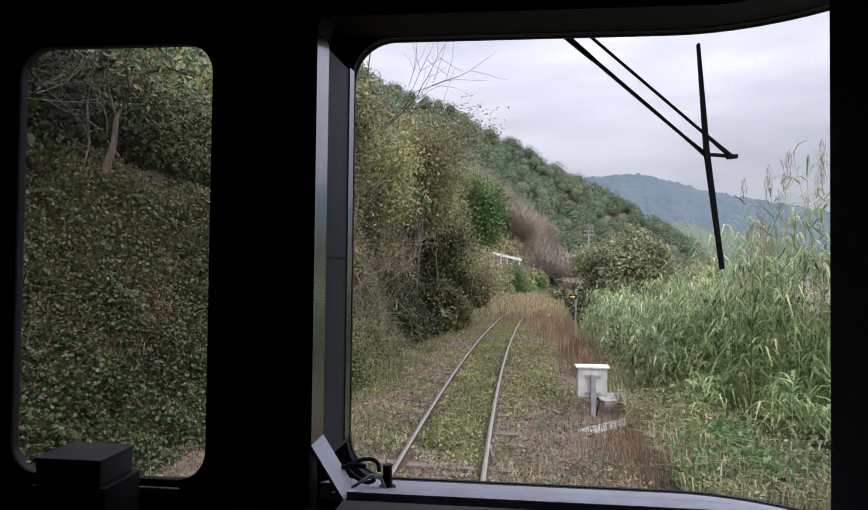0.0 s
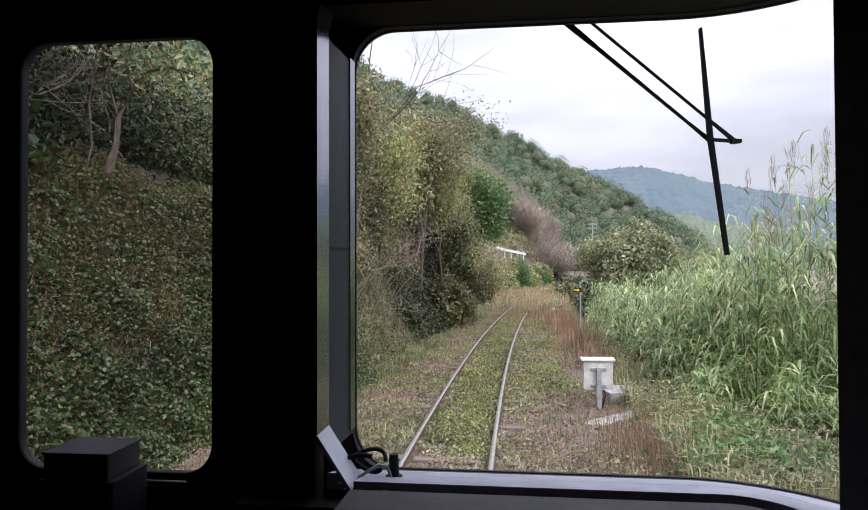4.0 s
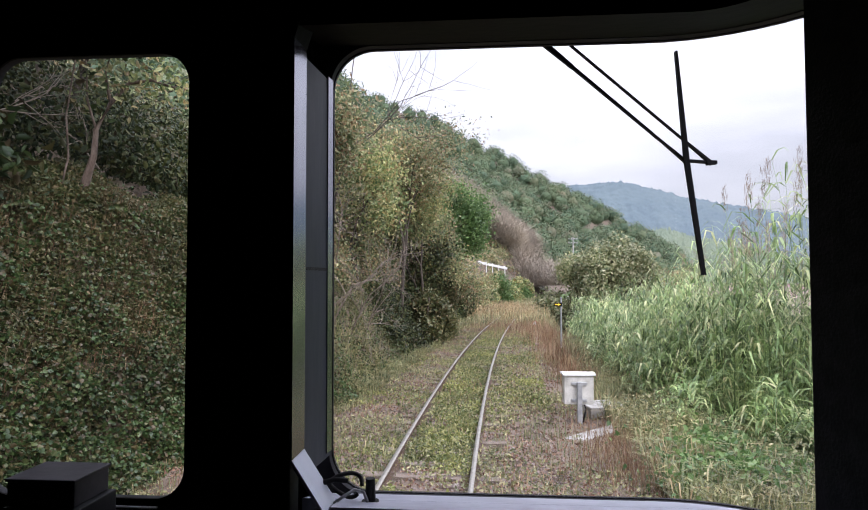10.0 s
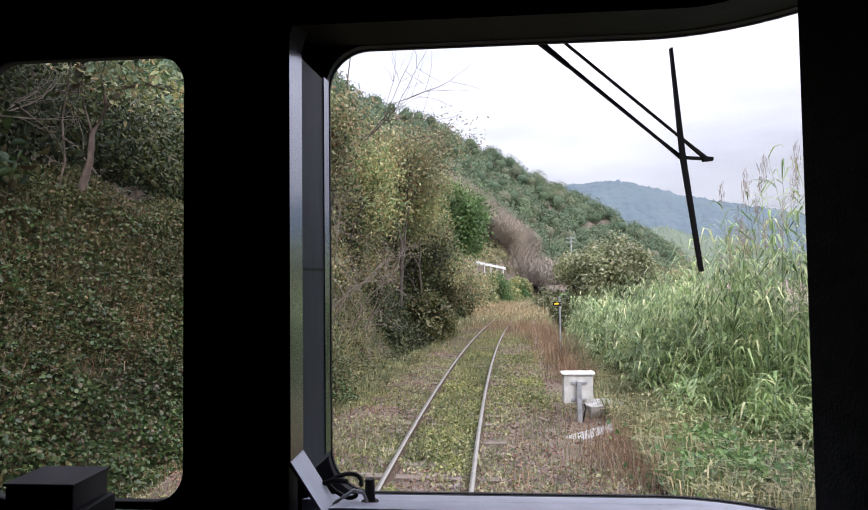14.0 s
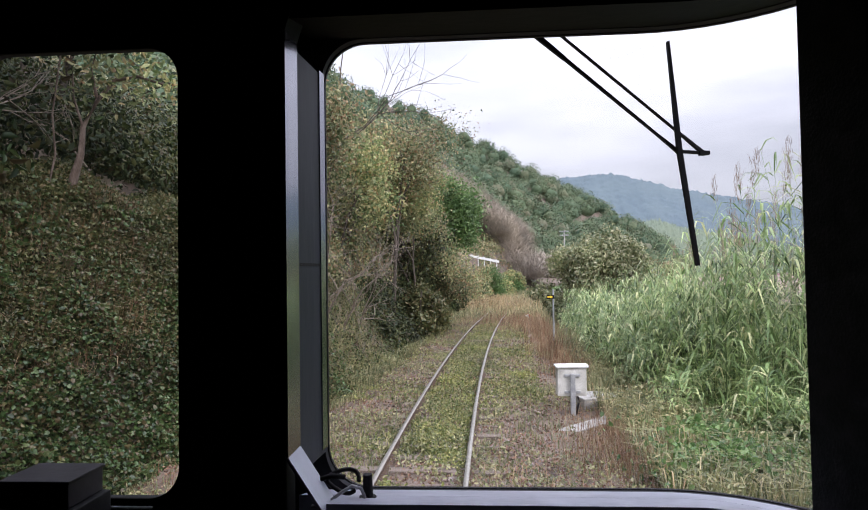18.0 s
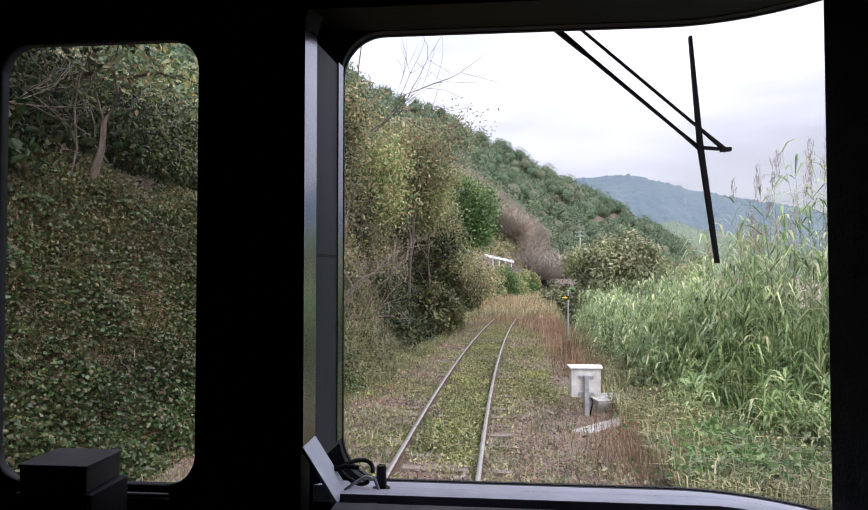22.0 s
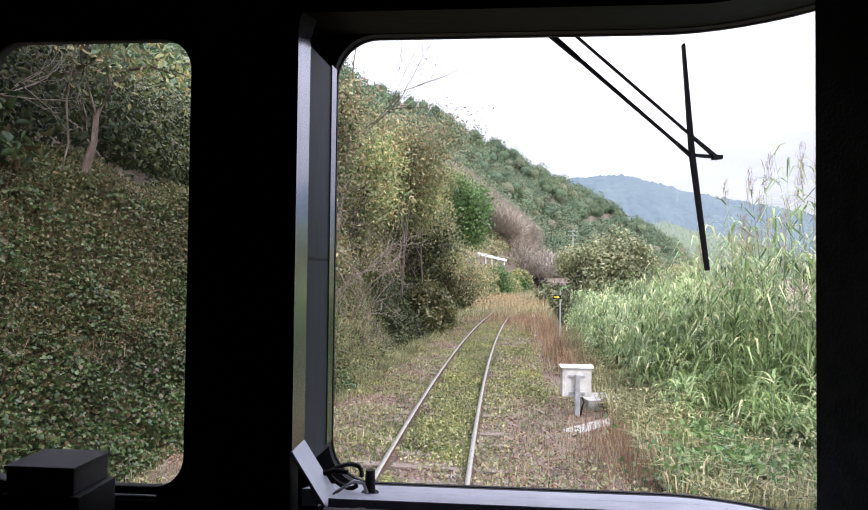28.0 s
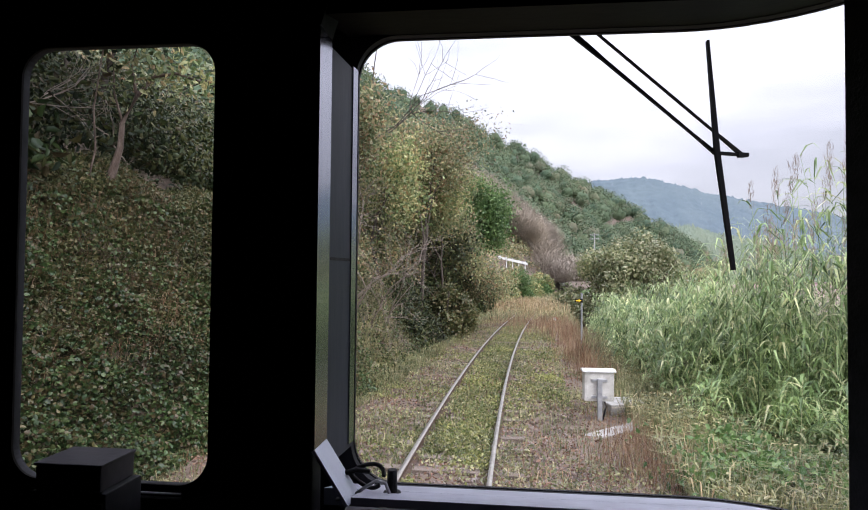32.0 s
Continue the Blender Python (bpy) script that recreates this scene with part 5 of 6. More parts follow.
# the house below the line
hm = pose(26, 47, -3.3, 0, 0, -20)
hs = thing("house", "low house with a faded red sheet-metal roof behind the reeds", "house", hm)
part("wall", box_bm(-5, 5, -3.4, 3.4, -0.8, 3.1), M["plaster"], hs, "grey plaster walls")
for sgn in (-1, 1):
    bm = prism_bm([(sgn * 4.1, 2.75), (0, 5.2), (0, 5.32), (sgn * 4.1, 2.9)], -5.5, 5.5, "x")
    rf = part("roof", bm, M["roof"], hs, "faded red corrugated sheet")
    for i in range(28):
        x = -5.4 + i * 0.4
        part("roof_rib", prism_bm([(sgn * 4.08, 2.9), (sgn * 0.02, 5.32), (sgn * 0.02, 5.36), (sgn * 4.08, 2.94)], x - 0.03, x + 0.03, "x"), M["roof"], rf)
part("ridge_cap", box_bm(-5.55, 5.55, -0.18, 0.18, 5.26, 5.4, 0.03), M["roof"], hs)

# the white house and the poles further along the line
wz = float(land(62, 172))
wh = thing("house", "white two-storey house with a grey tiled roof", "house", pose(62, 172, wz, 0, 0, 20))
part("wall", box_bm(-4.5, 4.5, -3.5, 3.5, -1.5, 5.6), M["white"], wh, "white rendered walls")
part("roof", prism_bm([(-4.3, 5.5), (4.3, 5.5), (0, 7.6)], -5.2, 5.2, "x"), M["concrete"], wh, "grey tiled roof")
for wx in (-2.6, 0.2, 2.8):
    for zz in (1.0, 3.7):
        fr = part("window", box_bm(wx - 0.8, wx + 0.8, -3.56, -3.505, zz, zz + 1.2), M["steel"], wh, "aluminium-framed window")
        part("pane", box_bm(wx - 0.7, wx + 0.7, -3.58, -3.565, zz + 0.1, zz + 1.1), M["rubber"], fr, "dark glass")


def utility_pole(x, y, height):
    z = float(land(x, y))
    t = thing("utility_pole", "grey concrete utility pole with cross-arms", "utility pole", pose(x, y, z, 0, 0, -20), "utility poles along the line")
    v, p = tube_arrays([(np.array([(0, 0, -0.3), (0, 0, height * 0.5), (0, 0, height)]), np.array([0.17, 0.14, 0.1]))], 10)
    add("pole", fast_mesh("pole", v, p), M["plaster"], t)
    for k in (0.4, 1.2):
        arm = part("cross_arm", box_bm(-0.9, 0.9, -0.2, -0.11, height - k, height - k + 0.09, 0.005), M["steel"], t, "steel cross-arm")
        for sx in (-0.8, -0.35, 0.35, 0.8):
            part("insulator", box_bm(sx - 0.05, sx + 0.05, -0.2, -0.1, height - k + 0.092, height - k + 0.25, 0.02), M["white"], arm, "white insulator")


utility_pole(29, 123, 10.7 - float(land(29, 123)))
utility_pole(42, 128, 9.6 - float(land(42, 128)))
utility_pole(52, 190, 10.0 - float(land(52, 190)))

# village on the far shore
vh = thing("far_house", "small pale house on the far shore", "house", pose(700, 1180, -4), "houses on the far shore")
part("wall", box_bm(-7, 7, -5, 5, -6, 7), M["white"], vh)
part("roof", prism_bm([(-6, 6.8), (6, 6.8), (0, 10.5)], -7.6, 7.6, "x"), M["concrete"], vh, "grey tiled roof")
for i in range(15):
    copy_thing(vh, pose(430 + i * 31 + rng.uniform(-12, 12), 1150 + rng.uniform(-40, 40), -4 + rng.uniform(0, 14), 0, 0, rng.uniform(-40, 40)))

# ---------------------------------------------------------------- the line behind the train
def level(x, y):
    return float(land(x, y))


p = np.concatenate([spots(9000, -120, -10, -4.2, 4.2)[0]])
add("rear_weeds", fast_mesh("rear_weeds", *blade_arrays(p, rng.uniform(0.1, 0.4, len(p)), 0.03, leans(len(p), 0.9))), M["grass"],
    label="rough grass and weeds over the rear track bed", category="weeds", kind="stuff")
r1, _ = reeds(420, -128, -62, 4.2, 8.5, 0.0, 0.95)
r2, _ = reeds(150, -60, -38, 5.0, 8.0, 0.0, 0.7)
add("rear_reed_bed", fast_mesh("rear_reed_bed", *join([r1, r2])), M["reed"], label="tall giant reeds drooping over the rear verge", category="reeds", kind="stuff")
clumps(420, -118, -14, 0.2, 9, 1.2, 90, 0.26, M["creeper"], "rear_bank_creeper", "olive and brown creeper over the rear bank", 0.4)
clumps(150, -100, -50, 0.3, 6, 0.9, 90, 0.22, M["dead"], "red_creeper", "red-brown autumn creeper hanging down the bank", 0.4)

# the foot crossing with its barriers and signs
bk = 125
cx_, cy_, ch_ = beside(bk, 0)
xg = thing("level_crossing", "small railway crossing of grey timber boards", "crossing", pose(cx_, cy_, 0, 0, 0, ch_))
for px in (-1.3, -0.95, -0.36, -0.12, 0.12, 0.36, 0.95, 1.3):
    part("board", box_bm(px - 0.11, px + 0.11, -1.0, 1.0, -0.2, -0.02, 0.012), M["sleeper"], xg)


def barrier_frame(back, s, turn):
    x, y, h = beside(back, s)
    t = thing("crossing_barrier", "yellow tubular barrier beside the railway crossing", "barrier", pose(x, y, level(x, y), 0, 0, h + turn), "yellow barriers at the crossing")
    for u in (-0.75, 0.75):
        v_, f_ = tube_arrays([(np.array([(u, 0, -0.2), (u, 0, 0.5), (u, 0, 1.05)]), np.full(3, 0.04))], 8)
        add("post", fast_mesh("post", v_, f_), M["yellow"], t)
    for z_ in (0.35, 0.7, 1.05):
        v_, f_ = tube_arrays([(np.array([(-0.75, 0, z_), (0, 0, z_), (0.75, 0, z_)]), np.full(3, 0.035))], 8)
        add("rail_bar", fast_mesh("rail_bar", v_, f_), M["yellow"], t)


barrier_frame(bk + 2.2, -3.4, 8), barrier_frame(bk - 2.0, -4.6, -12)
x, y, h = beside(bk - 2.4, -2.9)
wb = thing("warning_board", "yellow warning board with black stripes on a post", "sign", pose(x, y, level(x, y), 0, 0, h))
part("post", box_bm(-0.04, 0.04, -0.03, 0.03, -0.2, 1.7, 0.005), M["steel"], wb)
bd = part("board", box_bm(-0.22, 0.22, -0.052, -0.032, 0.7, 1.7, 0.004), M["yellow"], wb, "yellow board")
for z_ in (0.85, 1.15, 1.45):
    part("stripe", prism_bm([(-0.2, z_), (0.2, z_ + 0.12), (0.2, z_ + 0.2), (-0.2, z_ + 0.08)], -0.058, -0.0525, "y"), M["rubber"], bd, "black stripe")
x, y, h = beside(bk - 1.6, 4.2)
cs = thing("crossing_sign", "grey back of a crossing sign with disc and crossed boards", "sign", pose(x, y, level(x, y), 0, 0, h))
v_, f_ = tube_arrays([(np.array([(0, 0, -0.3), (0, 0, 1.6), (0, 0, 3.5)]), np.full(3, 0.045))], 10)
add("post", fast_mesh("post", v_, f_), M["white"], cs, "white steel post")
bm = bmesh.new()
bmesh.ops.create_cone(bm, cap_ends=True, segments=32, radius1=0.42, radius2=0.42, depth=0.02, matrix=Matrix.Translation((0, 0.06, 3.05)) @ Matrix.Rotation(math.pi / 2, 4, "X"))
part("disc", bm, M["steel"], cs, "grey metal back")
part("plate", box_bm(-0.42, 0.42, 0.05, 0.07, 2.2, 2.56, 0.006), M["steel"], cs, "grey metal back")
for a_ in (38, -38):
    bm = box_bm(-0.62, 0.62, 0.05, 0.07, -0.09, 0.09, 0.006)
    bmesh.ops.transform(bm, matrix=Matrix.Translation((0, 0.03 if a_ > 0 else 0.055, 1.75)) @ Matrix.Rotation(radians(a_), 4, "Y"), verts=bm.verts[:])
    part("crossed_board", bm, M["steel"], cs, "grey crossed board")
for z_ in (2.95, 3.2, 2.28, 2.48):
    part("bracket", box_bm(-0.3, 0.3, 0.046, 0.0495, z_ - 0.02, z_ + 0.02), M["steel"], cs)
x, y, h = beside(bk + 1.8, 3.0)
for off_ in (0.0, 0.5):
    yp = thing("bollard", "short yellow steel post at the crossing", "bollard", pose(x + off_, y, level(x + off_, y)), "yellow posts at the crossing")
    v_, f_ = tube_arrays([(np.array([(0, 0, -0.2), (0, 0, 0.4), (0, 0, 0.95)]), np.full(3, 0.05))], 10)
    add("post", fast_mesh("post", v_, f_), M["yellow"], yp)

# poles, the kilometre post and the kitchen garden on the sea side
for back, s, hgt in ((48, 6.5, 9.0), (-4, 23, 10.5), (104, 7.5, 9.0)):
    if back >= 0:
        x, y, h = beside(back, s)
    else:
        x, y = 23.5, 6.0
    utility_pole(x, y, hgt)
x, y, h = beside(12, 7.0)
sp = thing("stay_pole", "slim white concrete pole in the reeds", "pole", pose(x, y, level(x, y)))
v_, f_ = tube_arrays([(np.array([(0, 0, -0.3), (0, 0, 3.4), (0, 0, 6.8)]), np.array([0.11, 0.09, 0.07]))], 10)
add("pole", fast_mesh("pole", v_, f_), M["plaster"], sp)
part("step_bolt", box_bm(-0.16, 0.16, -0.015, 0.015, 5.4, 5.43), M["steel"], sp)
x, y, h = beside(20, -2.7)
kp = thing("kilometre_post", "white leaning marker post beside the track", "marker post", pose(x, y, level(x, y), 0, 8, h))
part("post", box_bm(-0.07, 0.07, -0.05, 0.05, -0.2, 0.85, 0.012), M["white"], kp)
part("mark", box_bm(-0.045, 0.045, -0.056, -0.0505, 0.3, 0.7), M["rubber"], kp, "dark markings as plain bars")
gx_, gy_, gh_ = beside(18, 9.5)
gp = thing("vegetable_plot", "bare brown garden plot with rows of leafy vegetables", "garden", pose(gx_, gy_, level(gx_, gy_) + 0.05, 0, 3, gh_))
part("bed", box_bm(-2.6, 2.6, -4.0, 4.0, -0.7, 0.0, 0.06), M["soil"], gp, "dug brown soil")
for u in (-1.8, -0.9, 0.0):
    part("soil_ridge", prism_bm([(u - 0.3, 0.002), (u + 0.3, 0.002), (u + 0.16, 0.16), (u - 0.16, 0.16)], -3.6, 3.6, "y"), M["soil"], gp)
    q = np.stack([rng.normal(u, 0.12, 500), rng.uniform(-3.5, 3.5, 500), rng.uniform(0.12, 0.34, 500)], 1)
    add("vegetable_row", fast_mesh("vegetable_row", *leaf_arrays(q, 0.2, ratio=0.6, oval=True)), M["bright"], gp, "bright green leafy row")
for k_ in range(4):
    part("stake", box_bm(1.2 + 0.35 * k_, 1.24 + 0.35 * k_, -2.0 + k_, -1.96 + k_, -0.1, 1.3), M["twig"], gp, "thin bamboo stake")
x, y, h = beside(3.5, 5.4)
ys = thing("marker_stake", "slanting yellow painted stake in the grass", "stake", pose(x, y - 3, level(x, y - 3), 0, 14, 0))
part("stake", box_bm(-0.05, 0.05, -0.03, 0.03, -0.2, 1.5, 0.006), M["yellow"], ys)

# bare concrete patch in the ivy
for back, wid_ in ((9.5, 2.6), (14.5, 1.8)):
    x, y, h = beside(back, -5.3)
    cp_ = part("concrete_facing", box_bm(-0.12, 0.12, -wid_ / 2, wid_ / 2, -1.3, 1.3, 0.03), M["concrete"], None)
    cp_.matrix_world = pose(x, y, level(x, y) + 0.55, 0, -30, h)
    tagged(cp_, "stained grey concrete facing in the ivy bank", "retaining wall", group="concrete facings of the bank")

# ---------------------------------------------------------------- the line further ahead
ky = rng.uniform(62, 118, 26000)
ks = rng.uniform(1.9, 12, 26000)
kx = track_x(ky) + ks
kz = land(kx, ky) + rng.uniform(0.02, 0.5, 26000) * (0.7 + 0.5 * wob(kx, ky, 0.6, 1.0))
add("kudzu", fast_mesh("kudzu", *leaf_arrays(np.stack([kx, ky, kz], 1), 0.26, ratio=0.8, face=np.tile((0.0, -0.4, 1.0), (26000, 1)), stray=0.8, oval=True)), M["bright"],
    label="bright green vine covering the seaward slope", category="vine", kind="stuff")


def ahead(y, s):
    x = float(track_x(y)) + s
    return x, y, level(x, y)


x, y, z = ahead(66, 3.6)
b2 = thing("trackside_box", "pale metal equipment box on two legs beside the track", "equipment box", pose(x, y, z, 0, 0, -15))
part("body", box_bm(-0.3, 0.3, -0.17, 0.17, 0.35, 0.85, 0.012), M["boxpaint"], b2)
part("lid", box_bm(-0.34, 0.34, -0.21, 0.21, 0.852, 0.89, 0.01), M["white"], b2, "white overhanging lid")
for u in (-0.22, 0.22):
    part("leg", box_bm(u - 0.03, u + 0.03, -0.03, 0.03, -0.1, 0.349), M["steel"], b2)
x, y, z = ahead(78, 4.0)
ds = thing("disc_signal_board", "grey square board with a dark disc on a rusty post", "signal", pose(x, y, z, 0, 0, -15))
part("post", box_bm(-0.04, 0.04, 0.0, 0.06, -0.2, 1.75, 0.006), M["rail"], ds, "rusty steel post")
sb = part("board", box_bm(-0.32, 0.32, -0.05, -0.002, 1.2, 1.9, 0.01), M["steel"], ds, "weathered grey board")
bm = bmesh.new()
bmesh.ops.create_cone(bm, cap_ends=True, segments=32, radius1=0.24, radius2=0.24, depth=0.02, matrix=Matrix.Translation((0, -0.0615, 1.55)) @ Matrix.Rotation(math.pi / 2, 4, "X"))
dd_ = part("disc", bm, M["rubber"], sb, "dark disc")
part("bar", box_bm(-0.03, 0.03, -0.08, -0.0725, 1.4, 1.7, 0.004), M["steel"], dd_)

# retaining wall, steps and the road above and beside the line
rw = thing("retaining_wall", "sloping grey block retaining wall below the road", "retaining wall")
blk = bpy.data.meshes.new("block")
bb = box_bm(-0.94, 0.94, -0.1, 0.1, -0.47, 0.47, 0.03)
bb.to_mesh(blk)
bb.free()
blk.materials.append(M["concrete"])
for row in range(3):
    for k_ in range(18):
        y = 88 + k_ * 1.9
        x = float(track_x(y)) - 6.9 - row * 0.36
        ob = new("block", blk)
        ob.parent = rw
        ob.matrix_basis = pose(x, y, -0.1 + row * 0.95 + rng.normal(0, 0.01), 0, -21, 75 - 180)
x, y, z = ahead(86.5, -6.6)
st_ = thing("steps", "narrow concrete steps with a white handrail up to the road", "steps", pose(x, y, z, 0, 0, 75))
for k_ in range(12):
    part("step", box_bm(-0.45, 0.45, k_ * 0.26, k_ * 0.26 + 0.3, k_ * 0.18 - 0.3, k_ * 0.18, 0.01), M["concrete"], st_)
for u in (-0.42, 0.42):
    v_, f_ = tube_arrays([(np.array([(u, 0, 0.9), (u, 1.5, 1.94), (u, 3.1, 3.05)]), np.full(3, 0.025))], 8)
    hr = add("handrail", fast_mesh("handrail", v_, f_), M["white"], st_, "white painted handrail")
    for k_ in (0, 5, 11):
        part("baluster", box_bm(u - 0.02, u + 0.02, k_ * 0.26 + 0.1, k_ * 0.26 + 0.14, k_ * 0.18, k_ * 0.18 + 0.93), M["white"], hr)


def parked_car(x, y, turn, mat, label):
    z = level(x, y)
    t = thing("car", label, "car", pose(x, y, z, 0, 0, turn), "cars parked by the road")
    hull = [(-1.75, 0.3), (1.7, 0.3), (1.72, 0.75), (0.95, 0.9), (0.35, 1.42), (-1.2, 1.45), (-1.7, 0.95)]
    bm = prism_bm(hull, -0.74, 0.74, "y")
    bmesh.ops.bevel(bm, geom=bm.edges[:], offset=0.06, segments=2, affect="EDGES", profile=0.6)
    body = part("body", bm, mat, t)
    for sy in (-1, 1):
        part("side_window", prism_bm([(-1.3, 0.95), (0.7, 0.95), (0.3, 1.34), (-1.15, 1.36)], sy * 0.742, sy * 0.75, "y"), M["rubber"], body, "dark glass")
    for wx_ in (-1.1, 1.1):
        for sy in (-0.68, 0.68):
            bm = bmesh.new()
            bmesh.ops.create_cone(bm, cap_ends=True, segments=20, radius1=0.3, radius2=0.3, depth=0.18, matrix=Matrix.Translation((wx_, sy, 0.3)) @ Matrix.Rotation(math.pi / 2, 4, "X"))
            wh_ = part("wheel", bm, M["rubber"], t, "black tyre")
            bm = bmesh.new()
            bmesh.ops.create_cone(bm, cap_ends=True, segments=16, radius1=0.17, radius2=0.17, depth=0.02, matrix=Matrix.Translation((wx_, sy * 1.145, 0.3)) @ Matrix.Rotation(math.pi / 2, 4, "X"))
            part("rim", bm, M["steel"], wh_, "grey rim")
    for sy in (-0.55, 0.55):
        part("headlight", box_bm(1.70, 1.735, sy - 0.13, sy + 0.13, 0.6, 0.72, 0.01), M["white"], t, "clear headlight")


x, y, z = ahead(112, -5.2)
parked_car(x, y, -100, M["steel"], "silver-grey parked car on the roadside")
x, y, z = ahead(124, -4.6)
parked_car(x, y, -100, M["white"], "white parked car on the roadside")

# ---------------------------------------------------------------- the driving cab
CAB = pose(0, 0, 0, 0, 0, -5.1)
BEND, RAD = 0.36, 0.36


def front(s, off=0.0):
    """The windscreen's plan: straight, then curved back round the corner. off: metres outward."""
    if s <= BEND:
        return s, 1.30 + off
    a = min((s - BEND) / RAD, math.pi / 2)
    rest = max(s - BEND - RAD * math.pi / 2, 0)
    return BEND + (RAD + off) * math.sin(a), 1.30 - RAD + (RAD + off) * math.cos(a) - rest


def round_rect(s0, s1, z0, z1, r, n=10, edge=24):
    out = []
    for cx, cz, a0 in ((s1 - r, z1 - r, 0), (s0 + r, z1 - r, 90), (s0 + r, z0 + r, 180), (s1 - r, z0 + r, 270)):
        arc = [(cx + r * math.cos(radians(a0 + 90 * i / n)), cz + r * math.sin(radians(a0 + 90 * i / n))) for i in range(n + 1)]
        if out:
            p, q = out[-1], arc[0]
            out += [(p[0] + (q[0] - p[0]) * i / edge, p[1] + (q[1] - p[1]) * i / edge) for i in range(1, edge)]
        out += arc
    p, q = out[-1], out[0]
    out += [(p[0] + (q[0] - p[0]) * i / edge, p[1] + (q[1] - p[1]) * i / edge) for i in range(1, edge)]
    return out


def ring_bm(inner, s0, s1, z0, z1, o0, o1):
    """A wall piece round an opening, bent on the windscreen's plan, from offset o0 to o1."""
    cx, cz = (min(p[0] for p in inner) + max(p[0] for p in inner)) / 2, (min(p[1] for p in inner) + max(p[1] for p in inner)) / 2
    outer = []
    for s, z in inner:
        dx, dz = s - cx, z - cz
        k = min(((s1 - cx) if dx > 0 else (s0 - cx)) / dx if abs(dx) > 1e-6 else 1e9, ((z1 - cz) if dz > 0 else (z0 - cz)) / dz if abs(dz) > 1e-6 else 1e9)
        outer.append((cx + dx * k, cz + dz * k))
    bm = bmesh.new()
    rows = []
    for o in (o0, o1):
        for frac in (0, 0.5, 1):
            rows.append([bm.verts.new((*front(a[0] + (b[0] - a[0]) * frac, o), a[1] + (b[1] - a[1]) * frac)) for a, b in zip(inner, outer)])
    n = len(inner)
    def band(a, b):
        for i in range(n):
            j = (i + 1) % n
            bm.faces.new((a[i], a[j], b[j], b[i]))
    band(rows[0], rows[1]), band(rows[1], rows[2]), band(rows[3], rows[4]), band(rows[4], rows[5]), band(rows[0], rows[3]), band(rows[2], rows[5])
    bmesh.ops.recalc_face_normals(bm, faces=bm.faces[:])
    return bm


def pane_bm(loop, o):
    bm = bmesh.new()
    ss = [p[0] for p in loop]
    zs = [p[1] for p in loop]
    s0, s1, z0, z1 = min(ss), max(ss), min(zs), max(zs)
    n = 24
    lo = [bm.verts.new((*front(s0 + (s1 - s0) * i / n, o), z0)) for i in range(n + 1)]
    hi = [bm.verts.new((*front(s0 + (s1 - s0) * i / n, o), z1)) for i in range(n + 1)]
    for i in range(n):
        bm.faces.new((lo[i], lo[i + 1], hi[i + 1], hi[i]))
    return bm


def cab_thing(name, label, category, kind=""):
    return thing(name, label, category, CAB, kind=kind)


SCREEN = round_rect(-0.318, 0.86, 2.064, 3.026, 0.09)
DOORWIN = round_rect(-1.10, -0.632, 2.046, 3.024, 0.07)
wf = cab_thing("wall_front", "front wall of the driving cab, its unlit darkness put into the colour", "wall", "structure")
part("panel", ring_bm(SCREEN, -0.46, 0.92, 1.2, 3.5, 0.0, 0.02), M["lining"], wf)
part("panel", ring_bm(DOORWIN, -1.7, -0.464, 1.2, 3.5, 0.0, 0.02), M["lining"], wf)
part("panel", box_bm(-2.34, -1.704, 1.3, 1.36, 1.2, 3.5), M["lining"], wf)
part("lower_front", box_bm(-2.34, 0.5, 1.3, 1.4, 0.5, 1.196), M["body"], wf, "red-brown painted train front")
w1 = cab_thing("window_1", "large curved windscreen in a black rubber seal", "window", "structure")
part("seal", ring_bm(round_rect(-0.316, 0.858, 2.066, 3.024, 0.09), -0.332, 0.876, 2.05, 3.04, 0.022, 0.03), M["rubber"], w1, "black rubber seal")
pane = part("pane", pane_bm(SCREEN, 0.012), M["glass"], w1, "clear glass")
pane.visible_shadow = False
w2 = cab_thing("window_2", "round-cornered window of the cab's middle door", "window", "structure")
part("window_frame", ring_bm(round_rect(-1.098, -0.634, 2.048, 3.022, 0.068), -1.112, -0.62, 2.034, 3.036, -0.007, -0.001), M["header"], w2, "thin dark metal rim")
pane = part("pane", pane_bm(DOORWIN, 0.01), M["glass"], w2, "slightly dirty glass")
pane.visible_shadow = False
part("window_sill", box_bm(-1.12, -0.60, 1.2, 1.29, 1.93, 1.96, 0.006), M["lining"], w2, "dark sill")
# two thin pale strips stand in for highlights on the seal
for z_ in (2.0205, 2.03):
    part("seal_highlight", box_bm(-0.8, -0.69, 1.284, 1.291, z_, z_ + 0.0035, 0.001), M["hose"], w2, "pale strip as a painted highlight on the rubber seal")

